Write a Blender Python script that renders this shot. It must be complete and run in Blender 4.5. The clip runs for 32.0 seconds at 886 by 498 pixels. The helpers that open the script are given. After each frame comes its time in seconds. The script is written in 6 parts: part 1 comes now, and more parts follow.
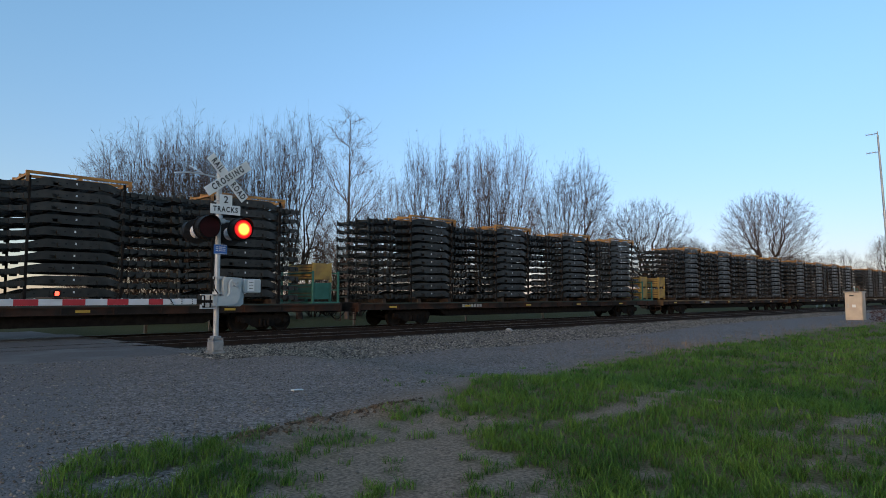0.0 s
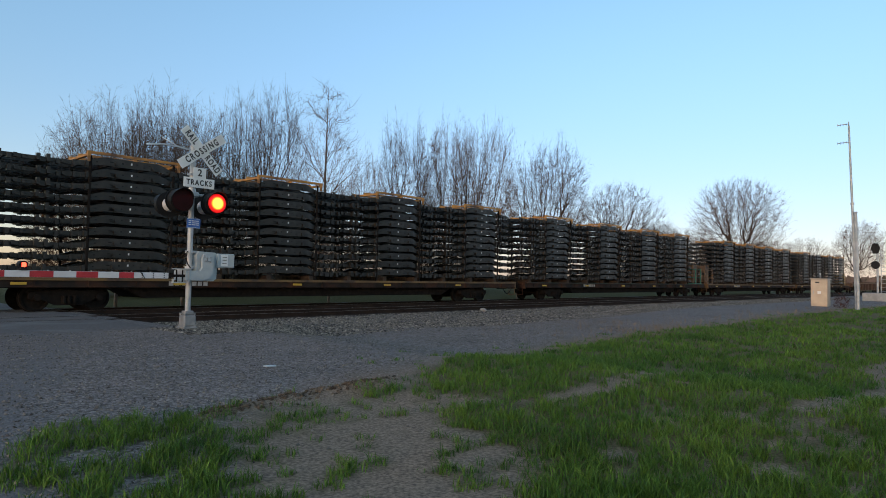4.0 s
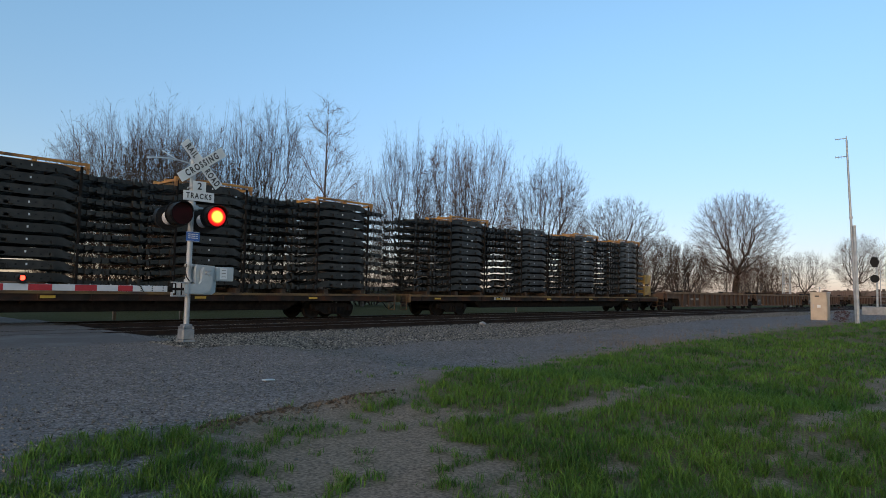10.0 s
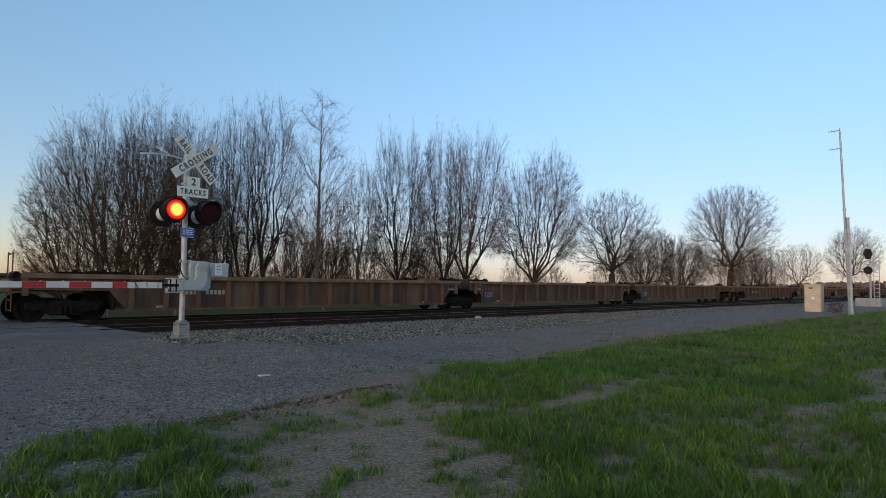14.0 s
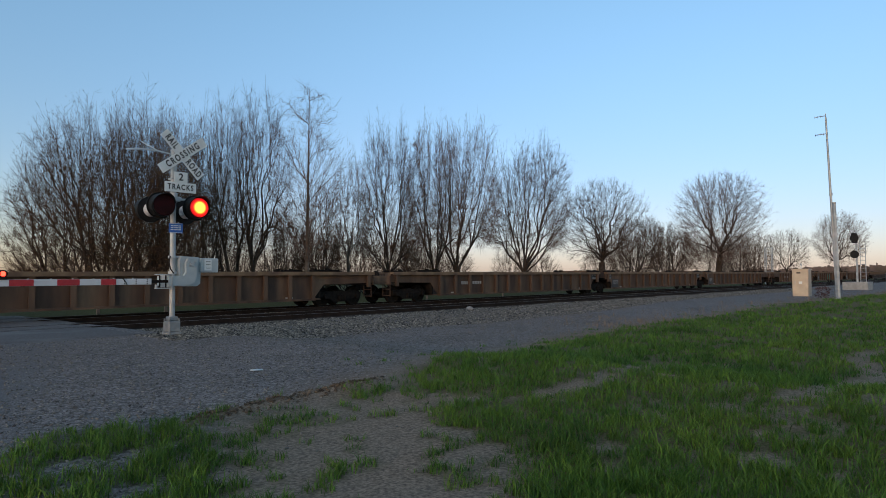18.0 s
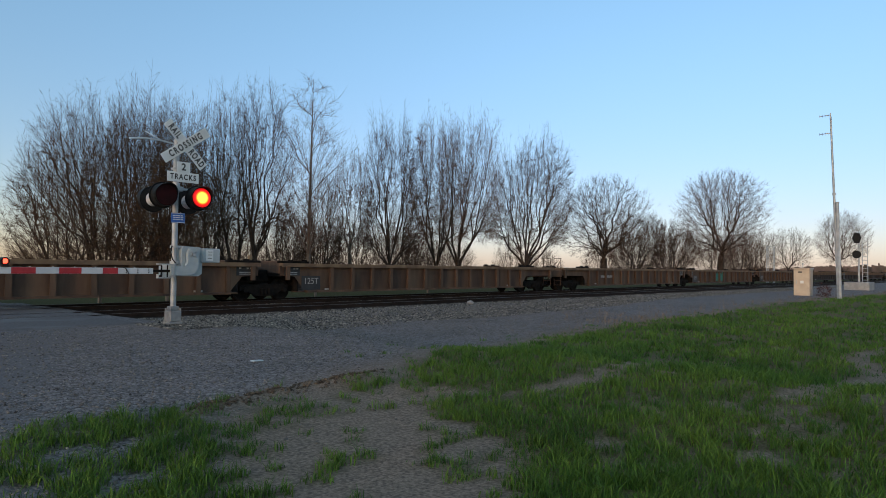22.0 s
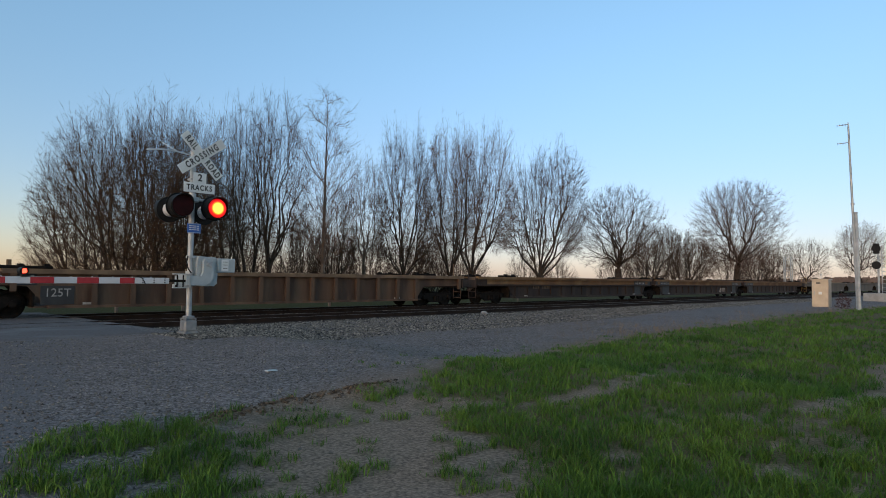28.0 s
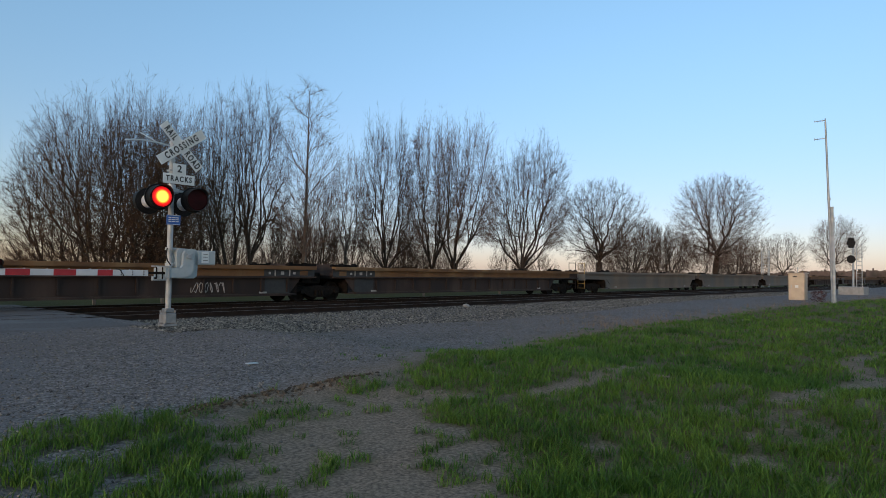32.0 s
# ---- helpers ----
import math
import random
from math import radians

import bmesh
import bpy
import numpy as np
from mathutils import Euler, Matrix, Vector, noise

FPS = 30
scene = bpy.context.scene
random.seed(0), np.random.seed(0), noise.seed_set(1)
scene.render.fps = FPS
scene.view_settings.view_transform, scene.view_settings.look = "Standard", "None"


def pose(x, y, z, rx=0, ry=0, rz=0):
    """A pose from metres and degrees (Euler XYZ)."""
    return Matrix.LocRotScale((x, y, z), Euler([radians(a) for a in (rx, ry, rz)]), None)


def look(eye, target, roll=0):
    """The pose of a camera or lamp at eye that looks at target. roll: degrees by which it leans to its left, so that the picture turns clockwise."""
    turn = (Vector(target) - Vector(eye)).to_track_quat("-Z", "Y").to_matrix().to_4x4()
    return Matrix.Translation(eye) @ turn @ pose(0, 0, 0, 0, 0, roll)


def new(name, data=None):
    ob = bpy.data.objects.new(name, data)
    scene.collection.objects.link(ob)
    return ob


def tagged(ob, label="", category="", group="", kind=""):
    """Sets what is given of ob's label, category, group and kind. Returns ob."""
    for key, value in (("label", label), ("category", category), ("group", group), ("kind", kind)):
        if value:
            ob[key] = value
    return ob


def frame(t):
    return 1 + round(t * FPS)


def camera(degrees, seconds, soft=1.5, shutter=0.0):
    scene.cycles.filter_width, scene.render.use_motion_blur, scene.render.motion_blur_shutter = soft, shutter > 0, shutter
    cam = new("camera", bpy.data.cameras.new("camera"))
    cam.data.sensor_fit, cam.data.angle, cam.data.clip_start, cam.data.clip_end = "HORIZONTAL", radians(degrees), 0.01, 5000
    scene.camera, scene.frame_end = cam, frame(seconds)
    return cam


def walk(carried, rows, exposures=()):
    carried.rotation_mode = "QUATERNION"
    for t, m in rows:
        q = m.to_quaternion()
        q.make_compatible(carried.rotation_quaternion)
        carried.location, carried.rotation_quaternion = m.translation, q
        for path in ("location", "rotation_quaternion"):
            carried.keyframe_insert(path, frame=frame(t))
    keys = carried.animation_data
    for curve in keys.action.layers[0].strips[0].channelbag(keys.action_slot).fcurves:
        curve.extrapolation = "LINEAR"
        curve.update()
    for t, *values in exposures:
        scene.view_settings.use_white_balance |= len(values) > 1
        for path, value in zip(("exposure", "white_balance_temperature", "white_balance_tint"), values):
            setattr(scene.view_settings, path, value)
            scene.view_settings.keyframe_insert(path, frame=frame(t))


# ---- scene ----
EYE = (0.0, 0.0, 1.35)
TURNS = [(0, 94.17, 0.03, -44.56), (0.5, 93.77, 0.13, -43.75), (1, 93.49, 0.32, -43.30), (1.5, 93.19, 0.18, -43.09), (2, 92.73, 0.06, -44.37), (2.5, 92.51, -0.20, -45.87), (3, 92.35, -0.94, -46.29), (3.5, 92.31, -1.09, -46.56), (5.5, 93.02, -0.86, -46.97), (6, 93.39, -0.51, -46.43), (6.5, 93.53, -0.42, -46.28), (7, 93.60, -0.61, -46.16), (7.5, 93.57, -1.11, -46.14), (8, 93.56, -1.12, -46.21), (8.5, 93.54, -1.12, -46.35), (9, 93.55, -1.01, -46.54), (9.5, 93.54, -0.86, -46.65), (10, 93.55, -1.13, -46.79), (10.5, 93.59, -1.16, -46.87), (11, 93.52, -1.10, -46.97), (11.5, 93.36, -1.10, -47.05), (12, 93.26, -1.01, -47.10), (12.5, 93.20, -0.95, -47.16), (13, 93.16, -1.08, -47.18), (13.5, 93.12, -0.94, -47.19), (14, 93.07, -0.74, -47.18), (14.5, 92.87, -0.39, -47.19), (16.5, 92.49, -0.48, -47.67), (17, 92.42, -0.45, -47.77), (17.5, 92.37, -0.07, -47.88), (18, 92.30, 0.27, -47.98), (18.5, 92.29, -0.02, -48.05), (19, 92.23, -0.08, -48.12), (19.5, 92.20, 0.13, -48.13), (20, 92.07, 0.14, -48.10), (20.5, 91.97, 0.12, -48.00), (21, 91.84, -0.18, -47.97), (21.5, 91.79, -0.52, -47.89), (22, 91.76, -0.60, -47.87), (22.5, 91.81, -0.70, -47.83), (23, 91.83, -0.59, -47.76), (23.5, 91.88, -0.37, -47.67), (24, 92.11, -0.38, -47.56), (24.5, 92.22, -0.32, -47.44), (25, 92.32, -0.26, -47.35), (25.5, 92.31, -0.26, -47.31), (27.5, 92.54, -0.77, -46.91), (28, 92.65, -0.69, -46.67), (28.5, 92.74, -0.74, -46.56), (29, 92.82, -0.61, -46.84), (29.5, 92.79, -0.68, -47.10), (30, 92.66, -1.11, -47.29), (30.5, 92.54, -1.36, -47.47), (31, 92.40, -1.42, -47.76), (31.5, 92.20, -1.10, -48.05), (32, 92.04, -0.82, -48.23)]
cam = camera(68.35, 32.0, soft=0.6)
walk(cam, [(t, pose(*EYE, rx, ry, rz)) for t, rx, ry, rz in TURNS], exposures=[(0, 0.24, 6050, 10), (1, 0.33, 6300, 10), (2, 0.43, 6500, 10), (3, 0.42, 6550, 10), (6, 0.28, 6380, 10), (10, 0.25, 6330, 10), (13, 0.24, 6450, 10), (17, 0.13, 6330, 10), (21, 0.18, 6400, 10), (25, 0.22, 6450, 10), (32, 0.18, 6400, 10)])

# ---- light: clear sky just before sunset, the low sun behind and to the left of the camera ----
SUN_DIR = Vector((-0.97, -0.25, 0.075)).normalized()
world = bpy.data.worlds.new("evening_sky")
world.use_nodes = True
scene.world = world
wn = world.node_tree.nodes
sky = wn.new("ShaderNodeTexSky")
sky.sky_type, sky.sun_disc = "NISHITA", False
sky.sun_elevation, sky.sun_rotation = radians(15.0), math.atan2(SUN_DIR.x, SUN_DIR.y)
sky.altitude, sky.air_density, sky.dust_density, sky.ozone_density = 0, 1.0, 0.5, 3.0
lk = world.node_tree.links
geo = wn.new("ShaderNodeTexCoord")
split = wn.new("ShaderNodeSeparateXYZ")
lk.new(geo.outputs["Generated"], split.inputs[0])
height = wn.new("ShaderNodeMapRange")
height.interpolation_type = "SMOOTHSTEP"
height.inputs["From Min"].default_value, height.inputs["From Max"].default_value = -0.06, 0.50
lk.new(split.outputs["Z"], height.inputs["Value"])
toward = wn.new("ShaderNodeVectorMath")
toward.operation = "DOT_PRODUCT"
toward.inputs[1].default_value = Vector((SUN_DIR.x, SUN_DIR.y, 0)).normalized()
lk.new(geo.outputs["Generated"], toward.inputs[0])
glow = wn.new("ShaderNodeMapRange")
glow.interpolation_type = "SMOOTHSTEP"
glow.inputs["From Min"].default_value, glow.inputs["From Max"].default_value = -0.85, 0.25
lk.new(toward.outputs["Value"], glow.inputs["Value"])


def sky_mix(fac, a, b):
    k = wn.new("ShaderNodeMix")
    k.data_type = "RGBA"
    lk.new(fac, k.inputs[0])
    for i, v in ((6, a), (7, b)):
        if isinstance(v, tuple):
            k.inputs[i].default_value = (*v, 1)
        else:
            lk.new(v, k.inputs[i])
    return k.outputs[2]


low_sky = sky_mix(glow.outputs[0], (0.63, 0.508, 0.60), (1.20, 0.90, 0.66))
upper = wn.new("ShaderNodeMapRange")
upper.interpolation_type = "SMOOTHSTEP"
upper.inputs["From Min"].default_value, upper.inputs["From Max"].default_value = 0.38, 0.85
lk.new(split.outputs["Z"], upper.inputs["Value"])
high_sky = sky_mix(upper.outputs[0], (1.20, 1.215, 1.06), (1.34, 1.12, 0.86))
haze = sky_mix(height.outputs[0], low_sky, high_sky)
tint = wn.new("ShaderNodeMix")
tint.data_type, tint.blend_type = "RGBA", "MULTIPLY"
tint.inputs[0].default_value = 1.0
lk.new(sky.outputs[0], tint.inputs[6])
lk.new(haze, tint.inputs[7])
lk.new(tint.outputs[2], wn["Background"].inputs[0])
wn["Background"].inputs[1].default_value = 0.19
sun = new("sun", bpy.data.lights.new("sun", "SUN"))
sun.data.energy, sun.data.angle, sun.data.color = 0.6, radians(1.5), (1.0, 0.60, 0.42)
sun.matrix_world = look(SUN_DIR * 100, (0, 0, 0))

# ---- materials ----


def mat(name, a, b=None, rough=0.7, metal=0.0, scale=3.0, bump=0.0, bscale=40.0, c=None, cscale=0.6, each=0.0, stretch=(1, 1, 1), emit=None, spec=0.5, island=0.0):
    """Two-scale noise between the colours a and b, patches of c, fine relief, and a little change from piece to piece."""
    m = bpy.data.materials.new(name)
    m.use_nodes = True
    nt = m.node_tree
    n, li = nt.nodes, nt.links
    p = n["Principled BSDF"]
    p.inputs["Roughness"].default_value, p.inputs["Metallic"].default_value = rough, metal
    p.inputs["Specular IOR Level"].default_value = spec
    b = b or a
    co = n.new("ShaderNodeTexCoord")
    mp = n.new("ShaderNodeMapping")
    mp.inputs["Scale"].default_value = stretch
    li.new(co.outputs["Object"], mp.inputs["Vector"])

    def noise_at(sc, detail=5.0):
        t = n.new("ShaderNodeTexNoise")
        t.inputs["Scale"].default_value, t.inputs["Detail"].default_value = sc, detail
        li.new(mp.outputs[0], t.inputs["Vector"])
        return t

    def ramp(src, lo, hi):
        r = n.new("ShaderNodeMapRange")
        r.inputs["From Min"].default_value, r.inputs["From Max"].default_value = lo, hi
        li.new(src, r.inputs["Value"])
        return r.outputs[0]

    def mix(fac, x, y, mode="MIX"):
        k = n.new("ShaderNodeMix")
        k.data_type, k.blend_type = "RGBA", mode
        for i, v in ((0, fac), (6, x), (7, y)):
            if hasattr(v, "links"):
                li.new(v, k.inputs[i])
            else:
                k.inputs[i].default_value = v if i == 0 else (*v, 1)
        return k.outputs[2]

    col = mix(ramp(noise_at(scale).outputs["Fac"], 0.35, 0.65), a, b)
    if c:
        col = mix(ramp(noise_at(cscale, 8).outputs["Fac"], 0.5, 0.68), col, c)
    if each:
        info = n.new("ShaderNodeObjectInfo")
        col = mix(1.0, col, mix(info.outputs["Random"], (1 - each,) * 3, (1 + each,) * 3), "MULTIPLY")
    if island:
        geo = n.new("ShaderNodeNewGeometry")
        col = mix(1.0, col, mix(geo.outputs["Random Per Island"], (1 - island,) * 3, (1 + island, 1 + island * 0.9, 1 + island * 0.6)), "MULTIPLY")
    li.new(col, p.inputs["Base Color"])
    if bump:
        bn = n.new("ShaderNodeBump")
        bn.inputs["Strength"].default_value, bn.inputs["Distance"].default_value = bump, 0.02
        li.new(noise_at(bscale, 6).outputs["Fac"], bn.inputs["Height"])
        li.new(bn.outputs[0], p.inputs["Normal"])
    if emit:
        p.inputs["Emission Color"].default_value, p.inputs["Emission Strength"].default_value = (*emit[0], 1), emit[1]
    return m


def lens_glow(name, r):
    """A lit lens of radius r: yellow-orange at its heart, its deep red rim painted as the reflection inside the visor.
    """
    m = mat(name, (0.4, 0.02, 0.012), None, 0.3, spec=0.2)
    n, li = m.node_tree.nodes, m.node_tree.links
    p = n["Principled BSDF"]
    far = n.new("ShaderNodeVectorMath")
    far.operation = "LENGTH"
    li.new(n.new("ShaderNodeTexCoord").outputs["Object"], far.inputs[0])
    unit = n.new("ShaderNodeMapRange")
    unit.inputs["From Max"].default_value = r
    li.new(far.outputs["Value"], unit.inputs["Value"])
    k = n.new("ShaderNodeValToRGB")
    k.color_ramp.elements[0].position, k.color_ramp.elements[0].color = 0.48, (1.0, 0.46, 0.05, 1)
    k.color_ramp.elements[1].position, k.color_ramp.elements[1].color = 1.0, (0.10, 0.001, 0.002, 1)
    for at, c in ((0.60, (0.95, 0.15, 0.012, 1)), (0.70, (0.55, 0.008, 0.006, 1)), (0.84, (0.22, 0.002, 0.003, 1))):
        e = k.color_ramp.elements.new(at)
        e.color = c
    li.new(unit.outputs[0], k.inputs[0])
    li.new(k.outputs[0], p.inputs["Emission Color"])
    p.inputs["Emission Strength"].default_value = 2.6
    return m


M = dict(
    steel_black=mat("frame_black_paint", (0.0115, 0.0102, 0.0092), (0.0265, 0.0238, 0.0213), 0.40, 0.0, 4, 0.15, 60, each=0.35, spec=0.40),
    rack=mat("orange_rack_paint", (0.42, 0.20, 0.035), (0.30, 0.13, 0.03), 0.6, 0.0, 3, 0.1, c=(0.12, 0.06, 0.03), cscale=2.0),
    deck=mat("worn_deck_wood", (0.062, 0.046, 0.034), (0.034, 0.026, 0.021), 0.9, 0, 6, 0.4, 30, stretch=(0.4, 3, 1), spec=0.1),
    sill_yellow=mat("weathered_yellow_paint", (0.17, 0.10, 0.028), (0.085, 0.048, 0.02), 0.65, 0, 1.2, 0.2, 20, c=(0.05, 0.03, 0.02), cscale=1.3),
    sill_black=mat("grimy_black_paint_and_shade", (0.016, 0.0135, 0.012), (0.030, 0.023, 0.019), 0.75, 0, 1.5, 0.2, 20, c=(0.06, 0.028, 0.017), cscale=1.1, spec=0.12),
    grime_and_shade=mat("running_gear_grime_and_shade", (0.009, 0.008, 0.0075), (0.018, 0.015, 0.013), 0.85, 0.0, 5, 0.3, 30, spec=0.08),
    reflector=mat("yellow_reflector", (0.5, 0.32, 0.03), (0.4, 0.24, 0.03), 0.4),
    box_yellow=mat("yellow_crate_paint", (0.38, 0.24, 0.05), (0.28, 0.17, 0.04), 0.6, 0, 2, 0.15, c=(0.16, 0.09, 0.04), cscale=1.6),
    box_brown=mat("brown_crate_paint", (0.13, 0.08, 0.042), (0.06, 0.038, 0.025), 0.7, 0, 2, 0.15, c=(0.05, 0.03, 0.02), cscale=1.6),
    edge_green=mat("weathered_teal_edge", (0.032, 0.052, 0.044), (0.048, 0.046, 0.038), 0.8, 0, 1.5, 0.1, c=(0.075, 0.042, 0.03), cscale=0.9, spec=0.12),
    green=mat("faded_green_paint", (0.02, 0.10, 0.07), (0.03, 0.13, 0.10), 0.6, 0, 3, 0.1),
    well_brown=mat("rust_brown_car_paint", (0.096, 0.052, 0.030), (0.040, 0.024, 0.017), 0.85, 0, 1.3, 0.25, 12, c=(0.135, 0.082, 0.048), cscale=1.1, stretch=(1, 1, 0.25), each=0.2),
    well_dark=mat("dark_brown_car_paint", (0.034, 0.019, 0.014), (0.018, 0.012, 0.010), 0.85, 0, 1.2, 0.25, 12, c=(0.056, 0.036, 0.027), cscale=1.0, stretch=(1, 1, 0.25), each=0.2),
    well_grey=mat("dusty_grey_tan_car_paint", (0.155, 0.120, 0.088), (0.11, 0.086, 0.064), 0.75, 0, 0.7, 0.2, 12, c=(0.11, 0.105, 0.095), cscale=0.35, stretch=(1, 1, 0.3), each=0.15),
    chord=mat("dusty_top_chord", (0.19, 0.125, 0.072), (0.13, 0.083, 0.048), 0.85, 0, 2.0, 0.2, c=(0.10, 0.06, 0.04), cscale=1.5),
    band=mat("rusty_orange_band", (0.17, 0.085, 0.032), (0.11, 0.055, 0.024), 0.85, 0, 0.9, 0.2, c=(0.21, 0.13, 0.06), cscale=0.8, stretch=(1, 1, 0.3)),
    spray_teal=mat("teal_spray_paint", (0.03, 0.16, 0.17), (0.05, 0.22, 0.12), 0.7, 0, 6),
    spray_pale=mat("pale_spray_paint", (0.36, 0.34, 0.33), (0.25, 0.24, 0.23), 0.7, 0, 9),
    panel_black=mat("black_stencil_panel", (0.02, 0.02, 0.022), (0.03, 0.03, 0.03), 0.6),
    stencil=mat("white_stencil_paint", (0.38, 0.37, 0.35), (0.26, 0.25, 0.235), 0.7, 0, 9),
    rail=mat("dark_rail_steel", (0.022, 0.016, 0.014), (0.036, 0.025, 0.02), 0.8, 0.0, 3, 0.2, spec=0.1),
    railhead=mat("worn_rail_head", (0.22, 0.21, 0.21), (0.16, 0.15, 0.15), 0.35, 0.9, 6),
    tie=mat("creosoted_tie", (0.020, 0.016, 0.014), (0.034, 0.027, 0.023), 0.9, 0, 4, 0.5, 25, each=0.3, spec=0.08),
    galv=mat("galvanised_steel", (0.40, 0.42, 0.43), (0.30, 0.32, 0.33), 0.5, 0.35, 5, 0.1, c=(0.5, 0.51, 0.52), cscale=2.5),
    mech=mat("pale_grey_cast_paint", (0.37, 0.42, 0.44), (0.30, 0.345, 0.365), 0.5, 0, 3, 0.08, c=(0.30, 0.35, 0.38), cscale=3.0),
    sign=mat("white_sign_sheet", (0.64, 0.675, 0.675), (0.56, 0.595, 0.595), 0.45, 0, 2.5),
    ink=mat("black_sign_ink", (0.015, 0.015, 0.015), None, 0.5),
    blue=mat("blue_sign_sheet", (0.03, 0.13, 0.45), (0.02, 0.10, 0.38), 0.4),
    red=mat("red_reflective_tape", (0.42, 0.02, 0.03), (0.33, 0.015, 0.025), 0.4, 0, 6),
    white=mat("white_arm_paint", (0.60, 0.61, 0.63), (0.50, 0.51, 0.53), 0.45, 0, 3),
    black=mat("matt_black_paint_and_slot_shade", (0.008, 0.008, 0.0085), (0.014, 0.014, 0.014), 0.6, 0, 6, spec=0.2),
    lamp_grey=mat("lamp_housing_grey", (0.60, 0.62, 0.64), (0.50, 0.52, 0.54), 0.5, 0.1, 4),
    lens_dark=mat("unlit_red_lens", (0.026, 0.003, 0.004), (0.015, 0.002, 0.002), 0.5, spec=0.1),
    lens_lit=lens_glow("lit_red_lens", 0.235),
    lens_small=mat("lit_gate_lamp", (0.5, 0.02, 0.012), None, 0.3, emit=((1.0, 0.05, 0.025), 5.0), spec=0.2),
    concrete=mat("weathered_concrete", (0.33, 0.325, 0.31), (0.25, 0.245, 0.235), 0.9, 0, 5, 0.4, 60),
    cabinet=mat("silver_cabinet_paint", (0.47, 0.40, 0.325), (0.39, 0.33, 0.27), 0.32, 0.5, 2, 0.05),
    bark=mat("grey_brown_bark", (0.036, 0.027, 0.021), (0.066, 0.050, 0.040), 0.95, 0, 3, 0.5, 18, spec=0.1),
    bark_pale=mat("pale_bark", (0.13, 0.108, 0.090), (0.09, 0.074, 0.062), 0.95, 0, 3, 0.5, 18, spec=0.1),
    twig=mat("reddish_twigs", (0.090, 0.053, 0.034), (0.056, 0.034, 0.024), 0.9, spec=0.1),
    # lighter pink copy of the twig colour: low sunlight painted on the crowns
    twig_pale_sunlit=mat("pink_sunlit_twigs", (0.155, 0.100, 0.075), (0.10, 0.065, 0.050), 0.9, spec=0.1),
    bud=mat("olive_brown_buds", (0.15, 0.098, 0.035), (0.10, 0.07, 0.028), 0.9, 0, 2),
    grass=mat("spring_grass", (0.052, 0.118, 0.016), (0.098, 0.175, 0.027), 0.6, 0, 1.2, c=(0.042, 0.095, 0.015), cscale=0.5, island=0.5, spec=0.2),
    stone=mat("ballast_stone", (0.275, 0.240, 0.222), (0.080, 0.069, 0.064), 0.9, 0, 6, 0.3, 30, c=(0.33, 0.285, 0.255), cscale=9, island=0.9, spec=0.15),
    gravel=mat("fine_gravel_stone", (0.24, 0.213, 0.198), (0.092, 0.081, 0.075), 0.9, 0, 4, 0.3, 30, c=(0.26, 0.226, 0.198), cscale=7, island=0.6, spec=0.15),
    cast=mat("weathered_grey_casting", (0.25, 0.262, 0.27), (0.18, 0.19, 0.197), 0.6, 0.2, 6, 0.2, 40, c=(0.30, 0.30, 0.295), cscale=4),
    clod=mat("dry_soil_clods", (0.17, 0.125, 0.095), (0.10, 0.075, 0.057), 0.95, 0, 9, 0.4, 30, island=0.4, spec=0.05),
    asphalt=mat("aged_asphalt", (0.175, 0.155, 0.147), (0.133, 0.118, 0.112), 0.95, 0, 14, 0.6, 60, c=(0.20, 0.19, 0.18), cscale=0.7, spec=0.15),
    woods=mat("far_woods", (0.17, 0.12, 0.10), (0.12, 0.088, 0.075), 1.0, 0, 0.2, c=(0.06, 0.055, 0.04), cscale=0.08),
    drygrass=mat("dry_stalks", (0.24, 0.175, 0.125), (0.17, 0.12, 0.09), 0.9),
    flowers=mat("faded_red_wreath", (0.10, 0.030, 0.024), (0.045, 0.024, 0.018), 0.8, 0, 8),
)

# ---- mesh helpers ----


def part(name, bm, material, parent=None, label="", at=None):
    """Links a bmesh (or a mesh already made) as one object, under a thing or a part where one is given."""
    if isinstance(bm, bpy.types.Mesh):
        me = bm
    else:
        me = bpy.data.meshes.new(name)
        bm.to_mesh(me)
        bm.free()
    if material and not me.materials:
        me.materials.append(material)
    ob = new(name, me)
    if parent:
        ob.parent = parent
    if at:
        ob.matrix_basis = at
    if label:
        ob["label"] = label
    return ob


def box(bm, x0, x1, y0, y1, z0, z1, bevel=0.0, m=None):
    r = bmesh.ops.create_cube(bm, size=1.0)
    for v in r["verts"]:
        v.co = Vector((x0 + (v.co.x + 0.5) * (x1 - x0), y0 + (v.co.y + 0.5) * (y1 - y0), z0 + (v.co.z + 0.5) * (z1 - z0)))
        if m:
            v.co = m @ v.co
    if bevel:
        es = list({e for v in r["verts"] for e in v.link_edges})
        bmesh.ops.bevel(bm, geom=es, offset=bevel, segments=1, affect="EDGES")
    return bm


def boxm(*a, bevel=0.0):
    return box(bmesh.new(), *a, bevel=bevel)


def tube(bm, a, b, r, r2=None, seg=10, caps=True):
    a, b = Vector(a), Vector(b)
    q = (b - a).to_track_quat("Z", "Y").to_matrix().to_4x4()
    bmesh.ops.create_cone(bm, cap_ends=caps, segments=seg, radius1=r, radius2=r if r2 is None else r2, depth=(b - a).length, matrix=Matrix.Translation((a + b) / 2) @ q)
    return bm


